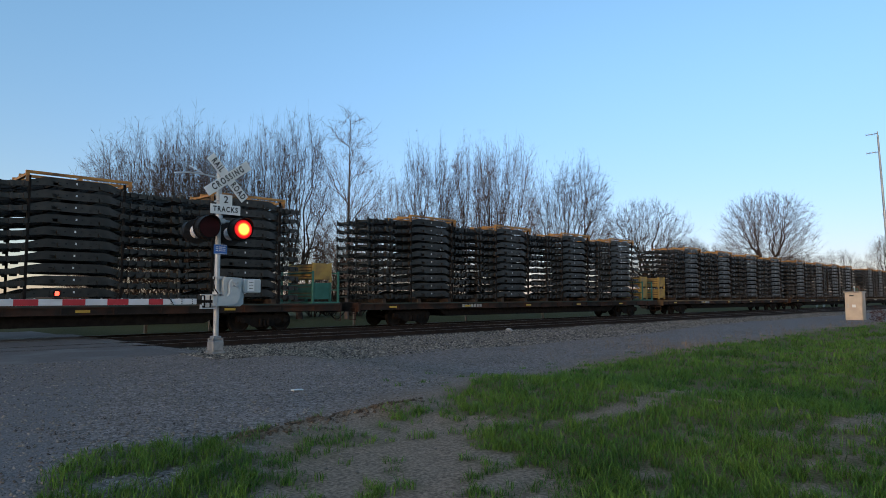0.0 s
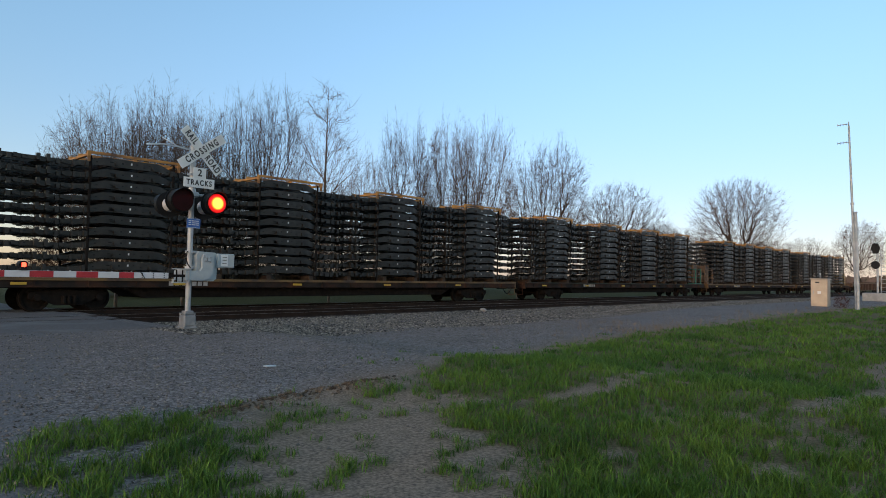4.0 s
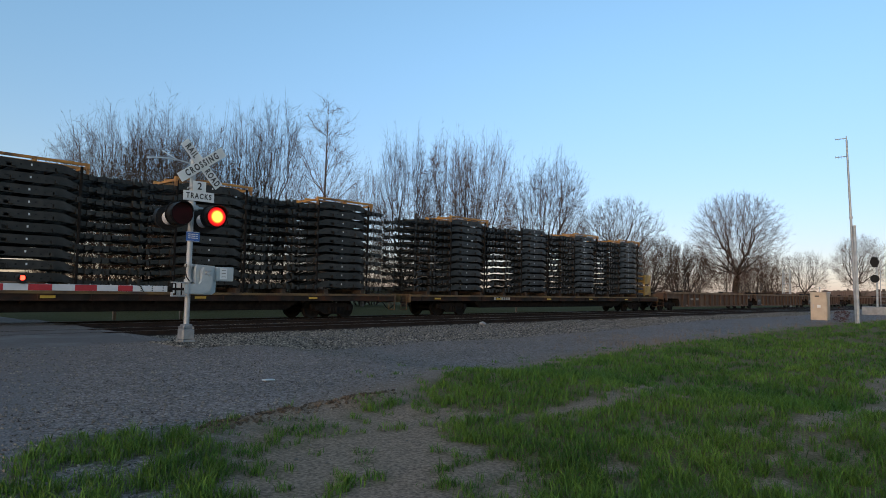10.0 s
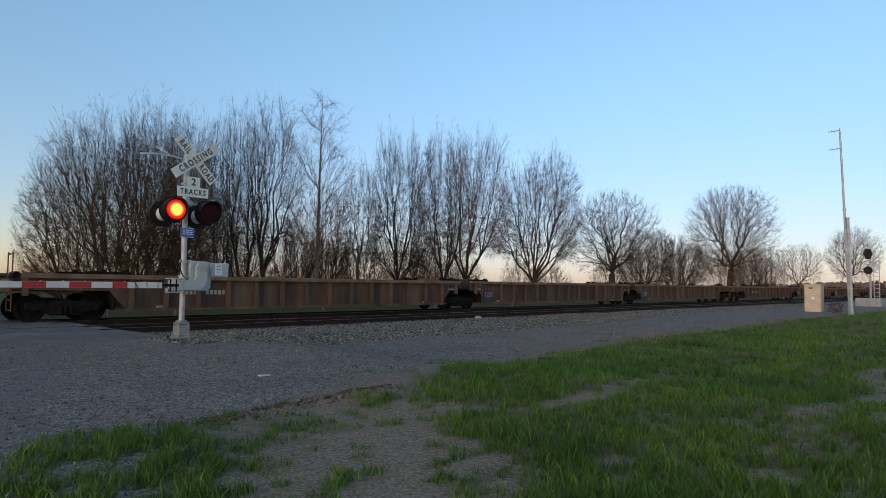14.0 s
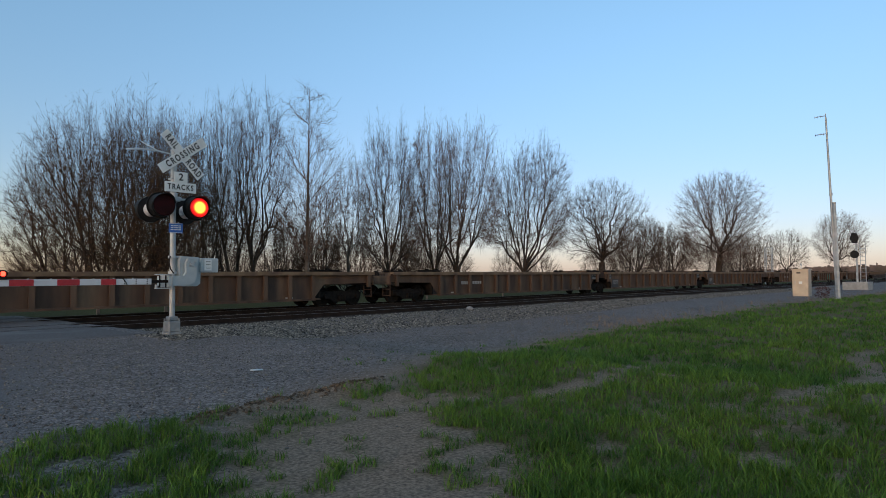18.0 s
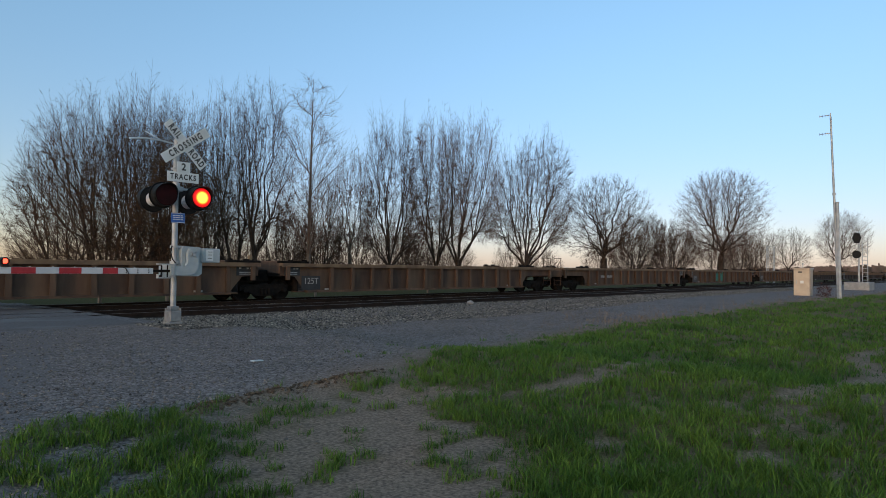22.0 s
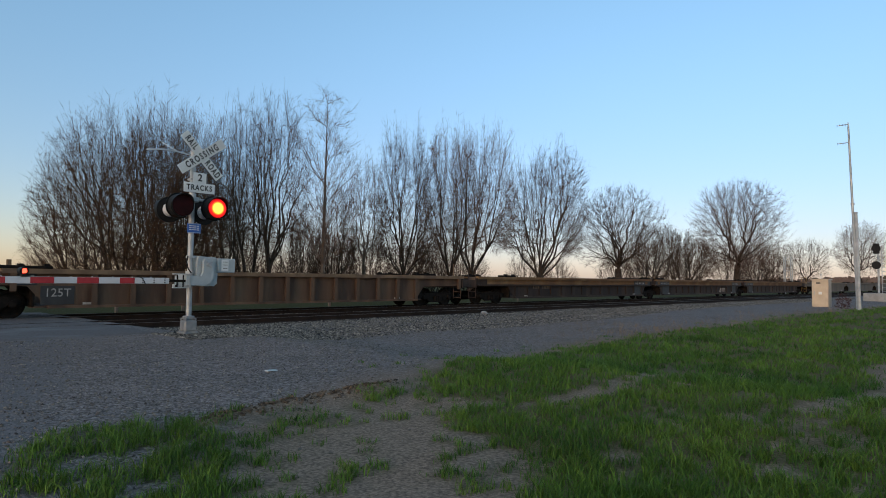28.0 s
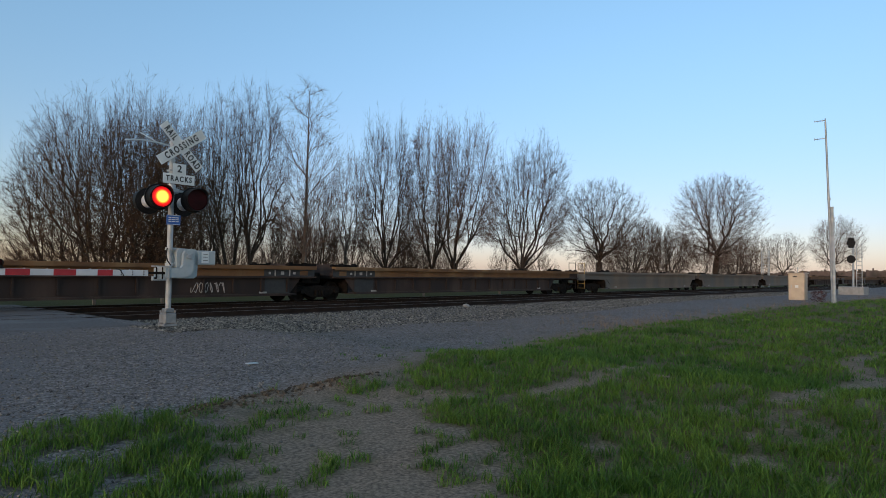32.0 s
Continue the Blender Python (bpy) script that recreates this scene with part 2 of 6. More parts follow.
def prism(bm, pts, y0, y1):
    """A plate: the outline pts in x and z, from y0 to y1."""
    f = [bm.verts.new((x, y0, z)) for x, z in pts]
    g = [bm.verts.new((x, y1, z)) for x, z in pts]
    bm.faces.new(f)
    bm.faces.new(list(reversed(g)))
    for i in range(len(pts)):
        j = (i + 1) % len(pts)
        bm.faces.new((f[j], f[i], g[i], g[j]))
    return bm


def raw(name, verts, faces, smooth=False):
    me = bpy.data.meshes.new(name)
    me.from_pydata([tuple(map(float, v)) for v in verts] if not isinstance(verts, list) else verts, [], faces)
    if smooth:
        me.shade_smooth()
    return me


def quads_mesh(name, v, q):
    """A mesh from arrays of vertices and of quads or triangles."""
    v, q = np.asarray(v, np.float32), np.asarray(q, np.int32)
    k = q.shape[1]
    me = bpy.data.meshes.new(name)
    me.vertices.add(len(v))
    me.vertices.foreach_set("co", v.ravel())
    me.loops.add(q.size)
    me.loops.foreach_set("vertex_index", q.ravel())
    me.polygons.add(len(q))
    me.polygons.foreach_set("loop_start", np.arange(0, q.size, k, dtype=np.int32))
    me.update(calc_edges=True)
    return me


def lettering(text, size, material, parent, m, name="lettering", extrude=0.002, spacing=1.0, bold=0.0):
    """Words in the built-in font, as a mesh under parent."""
    cu = bpy.data.curves.new(name, "FONT")
    cu.body, cu.size, cu.extrude, cu.align_x, cu.align_y = text, size, extrude, "CENTER", "CENTER"
    cu.space_character, cu.offset = spacing, bold
    tmp = bpy.data.objects.new("tmp_text", cu)
    me = bpy.data.meshes.new_from_object(tmp)
    bpy.data.objects.remove(tmp)
    me.materials.clear()
    return part(name, me, material, parent, at=m)


def empty(name, label, category, group="", at=None, kind=""):
    ob = new(name)
    if at:
        ob.matrix_basis = at
    return tagged(ob, label, category, group, kind)

# ---- ground: one sheet with the tracks' low embankment ----
TRAIN_Y, NEAR_Y = 23.95, 19.85
ROAD_X0, ROAD_X1 = -1.6, 6.3


def smooth(a, b, x):
    t = np.clip((x - a) / (b - a), 0, 1)
    return t * t * (3 - 2 * t)


def wob(x, y, s, seed=0):
    """Smooth noise from a few waves, about -1 to 1."""
    return (np.sin(x * s + 1.3 * seed + 1.7 * np.sin(y * s * 0.7 + seed)) + np.sin(y * s * 1.3 + 2.1 * seed + 1.4 * np.sin(x * s * 0.9 + 2 * seed)) + np.sin((x + y) * s * 0.6 + seed * 3)) / 3


def lattice(x, y, s, seed=0):
    """Value noise with cells of s metres, 0 to 1."""
    x, y = np.asarray(x, float) / s, np.asarray(y, float) / s
    i, j = np.floor(x), np.floor(y)
    u, v = x - i, y - j
    u, v = u * u * (3 - 2 * u), v * v * (3 - 2 * v)

    def h(a, b):
        k = np.sin(a * 127.1 + b * 311.7 + seed * 74.7) * 43758.5453
        return k - np.floor(k)

    return (h(i, j) * (1 - u) + h(i + 1, j) * u) * (1 - v) + (h(i, j + 1) * (1 - u) + h(i + 1, j + 1) * u) * v


def ridge(x, y):
    """A low bank of soil pushed up along the edge of the gravel."""
    x, y = np.asarray(x) / 0.925, np.asarray(y) / 0.925
    line = np.interp(x, [2.8, 3.3, 4.0, 4.8, 5.7, 6.6], [5.9, 6.2, 6.33, 6.5, 6.5, 6.9])
    return np.exp(-((y - line) / 0.17) ** 2) * smooth(2.7, 3.4, x) * (1 - smooth(5.7, 6.5, x))


def ground_z(x, y):
    x, y = np.asarray(x, float), np.asarray(y, float)
    away = smooth(7.6, 10.5, x) * (1 - smooth(22, 34, x) * (y < 20))
    bed = smooth(13.6, 17.2, y) * (1 - smooth(26.6, 30.0, y))
    z = -0.22 * away * (1 - bed) - 0.17 * bed * smooth(7.0, 8.0, x) - 0.17 * bed * (1 - smooth(-2.5, -1.5, x))
    z = z + 0.10 * smooth(8.5, 5.0, y) * smooth(4, 8, x) + 0.02 * wob(x, y, 0.9) + 0.01 * wob(x, y, 3.1, 2)
    z = z + ridge(x, y) * (0.03 + 0.08 * lattice(x, y, 0.22, 3))
    road = smooth(ROAD_X0 - 1, ROAD_X0, x) * (1 - smooth(7.0, 7.6, x)) * smooth(15, 16, y) * (1 - smooth(28, 30, y))
    return z * (1 - road) - 0.03 * road


def near_path(x, y, pts, wide):
    """1 on a worn path along the points, 0 away from it."""
    d = np.full(np.shape(x), 99.0)
    for (x0, y0), (x1, y1) in zip(pts, pts[1:]):
        t = np.clip(((x - x0) * (x1 - x0) + (y - y0) * (y1 - y0)) / ((x1 - x0) ** 2 + (y1 - y0) ** 2), 0, 1)
        d = np.minimum(d, np.hypot(x - x0 - t * (x1 - x0), y - y0 - t * (y1 - y0)))
    return smooth(1.5, 0.6, d / wide + 0.8 * (lattice(x, y, 0.3, 5) - 0.5))


def grass_amount(x, y):
    """How thickly grass grows, 0 to 1."""
    x, y = np.asarray(x, float), np.asarray(y, float)
    edge = np.interp(x, [-40, 3.2, 4.9, 5.8, 6.9, 8.2, 11.2, 13.8, 22.2, 31.8, 45.6, 80], [-4.0, 2.3, 4.9, 5.9, 6.7, 7.1, 7.9, 8.4, 8.9, 8.1, 7.0, 5.0])
    fine = 0.4 * lattice(x, y, 0.42, 1) + 0.35 * lattice(x, y, 0.19, 2) + 0.25 * lattice(x, y, 0.09, 6)
    g = smooth(0.3, -0.3, y - edge + 0.9 * (fine - 0.5))
    thick = smooth(0.23, 0.45, fine + 0.16 * (lattice(x, y, 1.5, 4) - 0.35) + 0.07 * smooth(6, 9, x) + 0.3 * smooth(9, 15, x))
    x, y = x / 0.925, y / 0.925
    bare = smooth(1.25, 0.75, ((x - 3.75) / 1.05) ** 2 + ((y - 4.25) / 1.55) ** 2 + 0.9 * (fine - 0.5))
    bare = np.maximum(bare, smooth(1.2, 0.8, ((x - 5.2) / 0.8) ** 2 + ((y - 5.3) / 0.55) ** 2 + 1.2 * (fine - 0.5)) * 0.9)
    bare = np.maximum(bare, near_path(x, y, [(6.6, 4.3), (7.3, 4.2), (8.5, 4.3), (9.6, 4.7), (10.6, 4.6)], 0.20) * 0.95)
    bare = np.maximum(bare, near_path(x, y, [(8.0, 1.9), (10.0, 1.9), (11.7, 1.7), (14.3, 2.5), (16.5, 2.2)], 0.24) * 0.95)
    bare = np.maximum(bare, near_path(x, y, [(11.0, 4.5), (11.8, 3.9)], 0.15) * 0.9)
    sprig = 0.5 * smooth(0.62, 0.74, lattice(x, y, 0.22, 8))
    g = g * np.maximum(thick * (1 - bare), sprig * (1 - 0.5 * bare))
    fringe = 0.30 * smooth(1.9, 0.1, y * 0.925 - edge) * smooth(0.46, 0.72, lattice(x, y, 0.35, 12)) * smooth(6.5, 8.5, x)
    g = np.maximum(g, fringe)
    left = smooth(1.1, 0.8, ((x - 2.15 - 0.10 * (y - 5.5)) / 0.95) ** 2 + ((y - 5.1) / 1.85) ** 2 + 1.0 * (fine - 0.5)) * smooth(0.40, 0.58, fine + 0.03)
    tongue = np.exp(-(((x - 3.05) / 0.5) ** 2 + ((y - 6.2) / 0.30) ** 2)) * smooth(0.35, 0.6, fine + 0.1)
    clump = np.exp(-(((x - 3.75) / 0.55) ** 2 + ((y - 5.45) / 0.22) ** 2)) + np.exp(-(((x - 2.85) / 0.35) ** 2 + ((y - 5.05) / 0.2) ** 2)) + np.exp(-(((x - 5.4) / 0.4) ** 2 + ((y - 6.1) / 0.25) ** 2))
    x, y = x * 0.925, y * 0.925
    behind = 1.4 * smooth(26.6, 27.8, y + 0.3 * wob(x, y, 0.8, 3))
    return np.clip(np.maximum.reduce([g, left, tongue, 0.55 * smooth(0.64, 0.76, lattice(x, y, 0.2, 8)) * smooth(0.4, 0.9, dirt_amount(x, y)), clump * smooth(0.35, 0.6, fine + 0.1)]), 0, 1) + behind


def dirt_amount(x, y):
    x, y = np.asarray(x, float), np.asarray(y, float)
    d = smooth(0.9, -0.5, y - np.interp(x, [-40, 2.0, 3.2, 5.2, 8.8, 13.8, 22.2, 31.8, 80], [-6.0, 3.4, 5.6, 6.2, 7.8, 8.8, 9.3, 8.6, 6.0]) + 0.3 * wob(x, y, 1.7, 6))
    return np.clip(np.maximum(d, 1.3 * ridge(x, y)), 0, 1)


def road_amount(x, y):
    """The worn asphalt of the approach, under thin gravel at its edge."""
    x, y = np.asarray(x, float), np.asarray(y, float)
    edge = np.interp(y, [-30, 2, 5, 8, 12, 15.5], [1.0, 1.0, 1.3, 2.2, 3.6, 5.6])
    return smooth(0.45, -0.45, x - edge + 0.3 * wob(x, y, 1.6, 8)) * smooth(ROAD_X0 - 0.6, ROAD_X0, x) * (y < 16)


def make_ground():
    def lines(stops):
        out = []
        for a, b, n in stops:
            out += list(np.linspace(a, b, n, endpoint=False))
        return np.array(out + [stops[-1][1]])

    xs = lines([(-1500, -60, 10), (-60, -6, 28), (-6, 0, 30), (0, 15, 130), (15, 50, 80), (50, 160, 60), (160, 2500, 16)])
    ys = lines([(-1500, -30, 8), (-30, -2, 20), (-2, 13, 130), (13, 31, 90), (31, 80, 25), (80, 2500, 16)])
    X, Y = np.meshgrid(xs, ys)
    Z = ground_z(X, Y)
    v = np.stack([X.ravel(), Y.ravel(), Z.ravel()], 1)
    nx, ny = len(xs), len(ys)
    i = (np.arange(ny - 1)[:, None] * nx + np.arange(nx - 1)[None, :]).ravel()
    me = quads_mesh("ground", v, np.stack([i, i + 1, i + nx + 1, i + nx], 1))
    me.shade_smooth()
    for nm, fn in (("grass", grass_amount), ("dirt", dirt_amount), ("road", road_amount)):
        at = me.attributes.new(nm, "FLOAT", "POINT")
        at.data.foreach_set("value", fn(v[:, 0], v[:, 1]).astype(np.float32))
    m = mat("ground_cover", (0.31, 0.262, 0.232), (0.094, 0.079, 0.071), 0.95, 0, 34, 0.55, 45, c=(0.115, 0.098, 0.082), cscale=0.6, spec=0.05)
    nt = m.node_tree
    n, li = nt.nodes, nt.links
    p = n["Principled BSDF"]
    patchy = p.inputs["Base Color"].links[0].from_socket
    place = n.new("ShaderNodeTexCoord").outputs["Object"]

    def pebbles(sc, dark, light):
        """A close bed of small stones, each of its own grey."""
        vo = n.new("ShaderNodeTexVoronoi")
        vo.inputs["Scale"].default_value = sc
        li.new(place, vo.inputs["Vector"])
        one = n.new("ShaderNodeSeparateColor")
        li.new(vo.outputs["Color"], one.inputs[0])
        k = n.new("ShaderNodeValToRGB")
        k.color_ramp.elements[0].color, k.color_ramp.elements[1].color = (*dark, 1), (*light, 1)
        e = k.color_ramp.elements.new(0.6)
        e.color = (*(0.6 * a + 0.4 * b for a, b in zip(dark, light)), 1)
        li.new(one.outputs[0], k.inputs[0])
        return k.outputs[0], vo.outputs["Distance"]

    fine_col, fine_h = pebbles(40, (0.024, 0.0205, 0.0195), (0.53, 0.468, 0.442))
    big_col, big_h = pebbles(19, (0.036, 0.031, 0.029), (0.44, 0.387, 0.367))
    bed = n.new("ShaderNodeMix")
    bed.data_type, bed.inputs[0].default_value = "RGBA", 0.42
    li.new(fine_col, bed.inputs[6]), li.new(big_col, bed.inputs[7])
    bed2 = n.new("ShaderNodeMix")
    bed2.data_type, bed2.inputs[0].default_value = "RGBA", 0.34
    li.new(bed.outputs[2], bed2.inputs[6]), li.new(patchy, bed2.inputs[7])
    gravel = bed2.outputs[2]
    relief = n.new("ShaderNodeMath")
    relief.operation = "SUBTRACT"
    li.new(fine_h, relief.inputs[1])
    li.new(p.inputs["Normal"].links[0].from_node.inputs["Height"].links[0].from_socket, relief.inputs[0])
    li.new(relief.outputs[0], p.inputs["Normal"].links[0].from_node.inputs["Height"])
    p.inputs["Normal"].links[0].from_node.inputs["Distance"].default_value = 0.03

    def attr(nm):
        a = n.new("ShaderNodeAttribute")
        a.attribute_name = nm
        return a.outputs["Fac"]

    def tone(a, b, sc):
        t = n.new("ShaderNodeTexNoise")
        t.inputs["Scale"].default_value, t.inputs["Detail"].default_value = sc, 8
        co = n.new("ShaderNodeTexCoord")
        li.new(co.outputs["Object"], t.inputs["Vector"])
        k = n.new("ShaderNodeMix")
        k.data_type = "RGBA"
        r = n.new("ShaderNodeMapRange")
        r.inputs["From Min"].default_value, r.inputs["From Max"].default_value = 0.35, 0.65
        li.new(t.outputs["Fac"], r.inputs["Value"])
        li.new(r.outputs[0], k.inputs[0])
        k.inputs[6].default_value, k.inputs[7].default_value = (*a, 1), (*b, 1)
        return k.outputs[2]

    def blend(f, a, b):
        k = n.new("ShaderNodeMix")
        k.data_type = "RGBA"
        li.new(f, k.inputs[0]), li.new(a, k.inputs[6]), li.new(b, k.inputs[7])
        return k.outputs[2]

    calm = n.new("ShaderNodeMath")
    calm.operation, calm.inputs[1].default_value = "MULTIPLY_ADD", -0.7
    calm.inputs[2].default_value = 1.0
    li.new(attr("dirt"), calm.inputs[0])
    eased = n.new("ShaderNodeMath")
    eased.operation = "MULTIPLY"
    li.new(relief.outputs[0], eased.inputs[0]), li.new(calm.outputs[0], eased.inputs[1])
    li.new(eased.outputs[0], p.inputs["Normal"].links[0].from_node.inputs["Height"])
    soil = tone((0.35, 0.252, 0.180), (0.15, 0.108, 0.078), 38)
    paved = tone((0.225, 0.203, 0.195), (0.15, 0.135, 0.13), 24)
    turf = tone((0.050, 0.058, 0.008), (0.070, 0.062, 0.015), 6)
    thin = n.new("ShaderNodeMath")
    thin.operation = "MULTIPLY"
    thin.inputs[1].default_value = 0.6
    li.new(attr("grass"), thin.inputs[0])
    li.new(blend(thin.outputs[0], blend(attr("road"), blend(attr("dirt"), gravel, soil), paved), turf), p.inputs["Base Color"])
    ob = part("ground", me, m)
    tagged(ob, "flat field of gravel, bare soil and spring turf", "ground", kind="structure")


make_ground()


def make_road():
    """Asphalt that ramps up to the rails, with slots for the wheel flanges."""
    root = empty("road", "aged grey asphalt road crossing both railway tracks", "road", kind="structure")
    strips = [(15.6, NEAR_Y - 0.83), (NEAR_Y - 0.62, NEAR_Y + 0.62), (NEAR_Y + 0.83, TRAIN_Y - 0.83), (TRAIN_Y - 0.62, TRAIN_Y + 0.62), (TRAIN_Y + 0.83, 40.0)]
    for k, (y0, y1) in enumerate(strips):
        bm = bmesh.new()
        n = 12
        rng = random.Random(k)
        top = 0.0
        e1 = [6.72 + rng.uniform(-0.14, 0.14) for _ in range(n + 1)]
        lo0 = -0.25
        rows = []
        for i in range(n + 1):
            y = y0 + (y1 - y0) * i / n
            z = top - (0.06 if (k == 0 and i == 0) else 0.0)
            rows.append([bm.verts.new((ROAD_X0, y, z)), bm.verts.new((e1[i], y, z)), bm.verts.new((e1[i] + 0.45, y, lo0)), bm.verts.new((ROAD_X0 - 0.6, y, lo0))])
        for i in range(n):
            for a in range(4):
                b = (a + 1) % 4
                bm.faces.new((rows[i][a], rows[i][b], rows[i + 1][b], rows[i + 1][a]))
        bm.faces.new(rows[0])
        bm.faces.new(rows[-1])
        bmesh.ops.recalc_face_normals(bm, faces=bm.faces)
        part("asphalt_panel", bm, M["asphalt"], root)


make_road()


def make_track(y, name):
    root = empty(name, "railway track with dark rails on creosoted ties", "railway track", "tracks", pose(0, y, 0), "structure")
    for s in (-0.7525, 0.7525):
        prof = [(-0.07, -0.17), (0.07, -0.17), (0.07, -0.155), (0.012, -0.135), (0.012, -0.045), (0.036, -0.035), (0.036, -0.004), (0.03, 0.0), (-0.03, 0.0), (-0.036, -0.004), (-0.036, -0.035), (-0.012, -0.045), (-0.012, -0.135), (-0.07, -0.155)]
        v, f = [], []
        for x in (-200.0, 420.0):
            v += [(x, s + a, b) for a, b in prof]
        k = len(prof)
        f = [(i, (i + 1) % k, k + (i + 1) % k, k + i) for i in range(k)]
        part("rail", raw("rail", v, f), M["rail"], root)
        part("rail_head", boxm(-200, 420, s - 0.026, s + 0.026, 0.0, 0.003), M["railhead"], root, "polished strip on the rail head")
    rng = random.Random(3)
    tie = boxm(-0.115, 0.115, -1.3, 1.3, -0.34, -0.165, bevel=0.012)
    me = bpy.data.meshes.new("tie")
    tie.to_mesh(me)
    me.materials.append(M["tie"])
    x = -6.0
    while x < 90:
        if not ROAD_X0 - 0.3 < x < 7.6:
            part("tie", me, None, root, at=pose(x, rng.uniform(-0.04, 0.04), rng.uniform(-0.01, 0.008), 0, 0, rng.uniform(-1.2, 1.2)))
        x += 0.55
    v, f = [], []
    x = 90.0
    while x < 420:
        b = len(v)
        v += [(x + a, c, d) for a in (-0.115, 0.115) for c in (-1.3, 1.3) for d in (-0.3, -0.165)]
        f += [tuple(b + i for i in q) for q in ((0, 1, 3, 2), (4, 6, 7, 5), (0, 4, 5, 1), (2, 3, 7, 6), (1, 5, 7, 3))]
        x += 0.55
    tagged(part("far_ties", raw("far_ties", v, f), M["tie"], root), kind="stuff")


make_track(NEAR_Y, "track_near")
make_track(TRAIN_Y, "track_far")


def scatter_stones(name, label, n, place, size, seed, material):
    """Loose broken stones as one mesh."""
    rng = np.random.default_rng(seed)
    base = np.array([(1, 0, 0.1), (0.1, 1, -0.1), (-1, 0.1, 0), (0, -1, 0.15), (0.1, 0.1, 0.75), (0, 0, -0.7)])
    tri = np.array([(0, 1, 4), (1, 2, 4), (2, 3, 4), (3, 0, 4), (1, 0, 5), (2, 1, 5), (3, 2, 5), (0, 3, 5)])
    x, y, keep = place(rng, n)
    x, y = x[keep], y[keep]
    n = len(x)
    z = ground_z(x, y)
    s = size[0] + (size[1] - size[0]) * rng.random(n) ** 2
    v = np.repeat(base[None], n, 0) * (0.7 + 0.6 * rng.random((n, 6, 1))) * s[:, None, None] * (0.8 + 0.5 * rng.random((n, 1, 3)))
    a = rng.random(n) * 6.283
    c, d = np.cos(a)[:, None], np.sin(a)[:, None]
    vx, vy = v[..., 0] * c - v[..., 1] * d, v[..., 0] * d + v[..., 1] * c
    tilt = (rng.random(n) - 0.5)[:, None]
    vz = v[..., 2] + vx * tilt
    co = np.stack([vx + x[:, None], vy + y[:, None], vz + z[:, None] + s[:, None] * 0.25], 2).reshape(-1, 3)
    tri = tri if size[1] < 0.03 else tri[:4]
    q = (tri[None] + (np.arange(n) * 6)[:, None, None]).reshape(-1, 3)
    ob = part(name, quads_mesh(name, co, q), material)
    return tagged(ob, label, "stones", kind="stuff")


def bed_place(rng, n):
    x = 6.5 + 65 * rng.random(n) ** 1.6
    y = 13.4 + 13.5 * rng.random(n) ** 1.7
    off = np.minimum(abs(abs(y - NEAR_Y) - 0.7525), abs(abs(y - TRAIN_Y) - 0.7525))
    return x, y, (off > 0.13) & ((x > 7.9) | (y < 15.5)) & (rng.random(n) < smooth(12.8, 15.2, y + 0.5 * wob(x, y, 1.1, 2)) + 0.05)


def apron_place(rng, n):
    x = 0.6 + 22 * rng.random(n) ** 1.5
    y = 4.0 + 11.5 * rng.random(n)
    g = np.maximum(grass_amount(x, y), 0.68 * dirt_amount(x, y))
    return x, y, rng.random(n) > g + 0.25


def ridge_place(rng, n):
    x = 2.4 + 4.0 * rng.random(n)
    y = 5.1 + 1.5 * rng.random(n)
    return x, y, rng.random(n) < ridge(x, y) ** 1.5


STONE_COUNT = 1.0
scatter_stones("ballast_stones", "grey crushed stone ballast along the track", int(112000 * STONE_COUNT), bed_place, (0.017, 0.0405), 5, M["stone"])
scatter_stones("loose_gravel", "fine grey gravel scattered over the apron", int(52000 * STONE_COUNT), apron_place, (0.005, 0.018), 6, M["gravel"])
scatter_stones("soil_clods", "brown clods of soil pushed up along the grass", 7000, ridge_place, (0.005, 0.026), 7, M["clod"])

# ---- the train: flat cars with stacked vehicle frames, then three-unit well cars ----
MOVING = []


def run(t):
    """How far the train has gone by t seconds, in metres."""
    return 10.086 * t + 0.03762 * t * t - 0.0000193 * t ** 3


def moving(ob, x, y=TRAIN_Y, z=0.0):
    ob.matrix_basis = pose(x, y, z)
    MOVING.append((ob, x, y, z))
    return ob


def shared(name, bm, material):
    me = bpy.data.meshes.new(name)
    bm.to_mesh(me)
    bm.free()
    me.materials.append(material)
    return me


def wheel_mesh():
    bm = bmesh.new()
    prof = [(0.0, 0.06), (0.10, 0.06), (0.12, 0.02), (0.33, 0.015), (0.36, 0.05), (0.42, 0.055), (0.425, -0.045), (0.455, -0.06), (0.455, -0.085), (0.36, -0.085), (0.33, -0.04), (0.0, -0.06)]
    n = 24
    rings = []
    for r, y in prof:
        rings.append([bm.verts.new((r * math.cos(6.2832 * i / n), -y, r * math.sin(6.2832 * i / n))) for i in range(n)] if r else [bm.verts.new((0, -y, 0))])
    for a, b in zip(rings, rings[1:]):
        for i in range(n):
            j = (i + 1) % n
            if len(a) == 1:
                bm.faces.new((a[0], b[i], b[j]))
            elif len(b) == 1:
                bm.faces.new((a[i], a[j], b[0]))
            else:
                bm.faces.new((a[i], a[j], b[j], b[i]))
    bmesh.ops.recalc_face_normals(bm, faces=bm.faces)
    return shared("wheel", bm, M["grime_and_shade"])


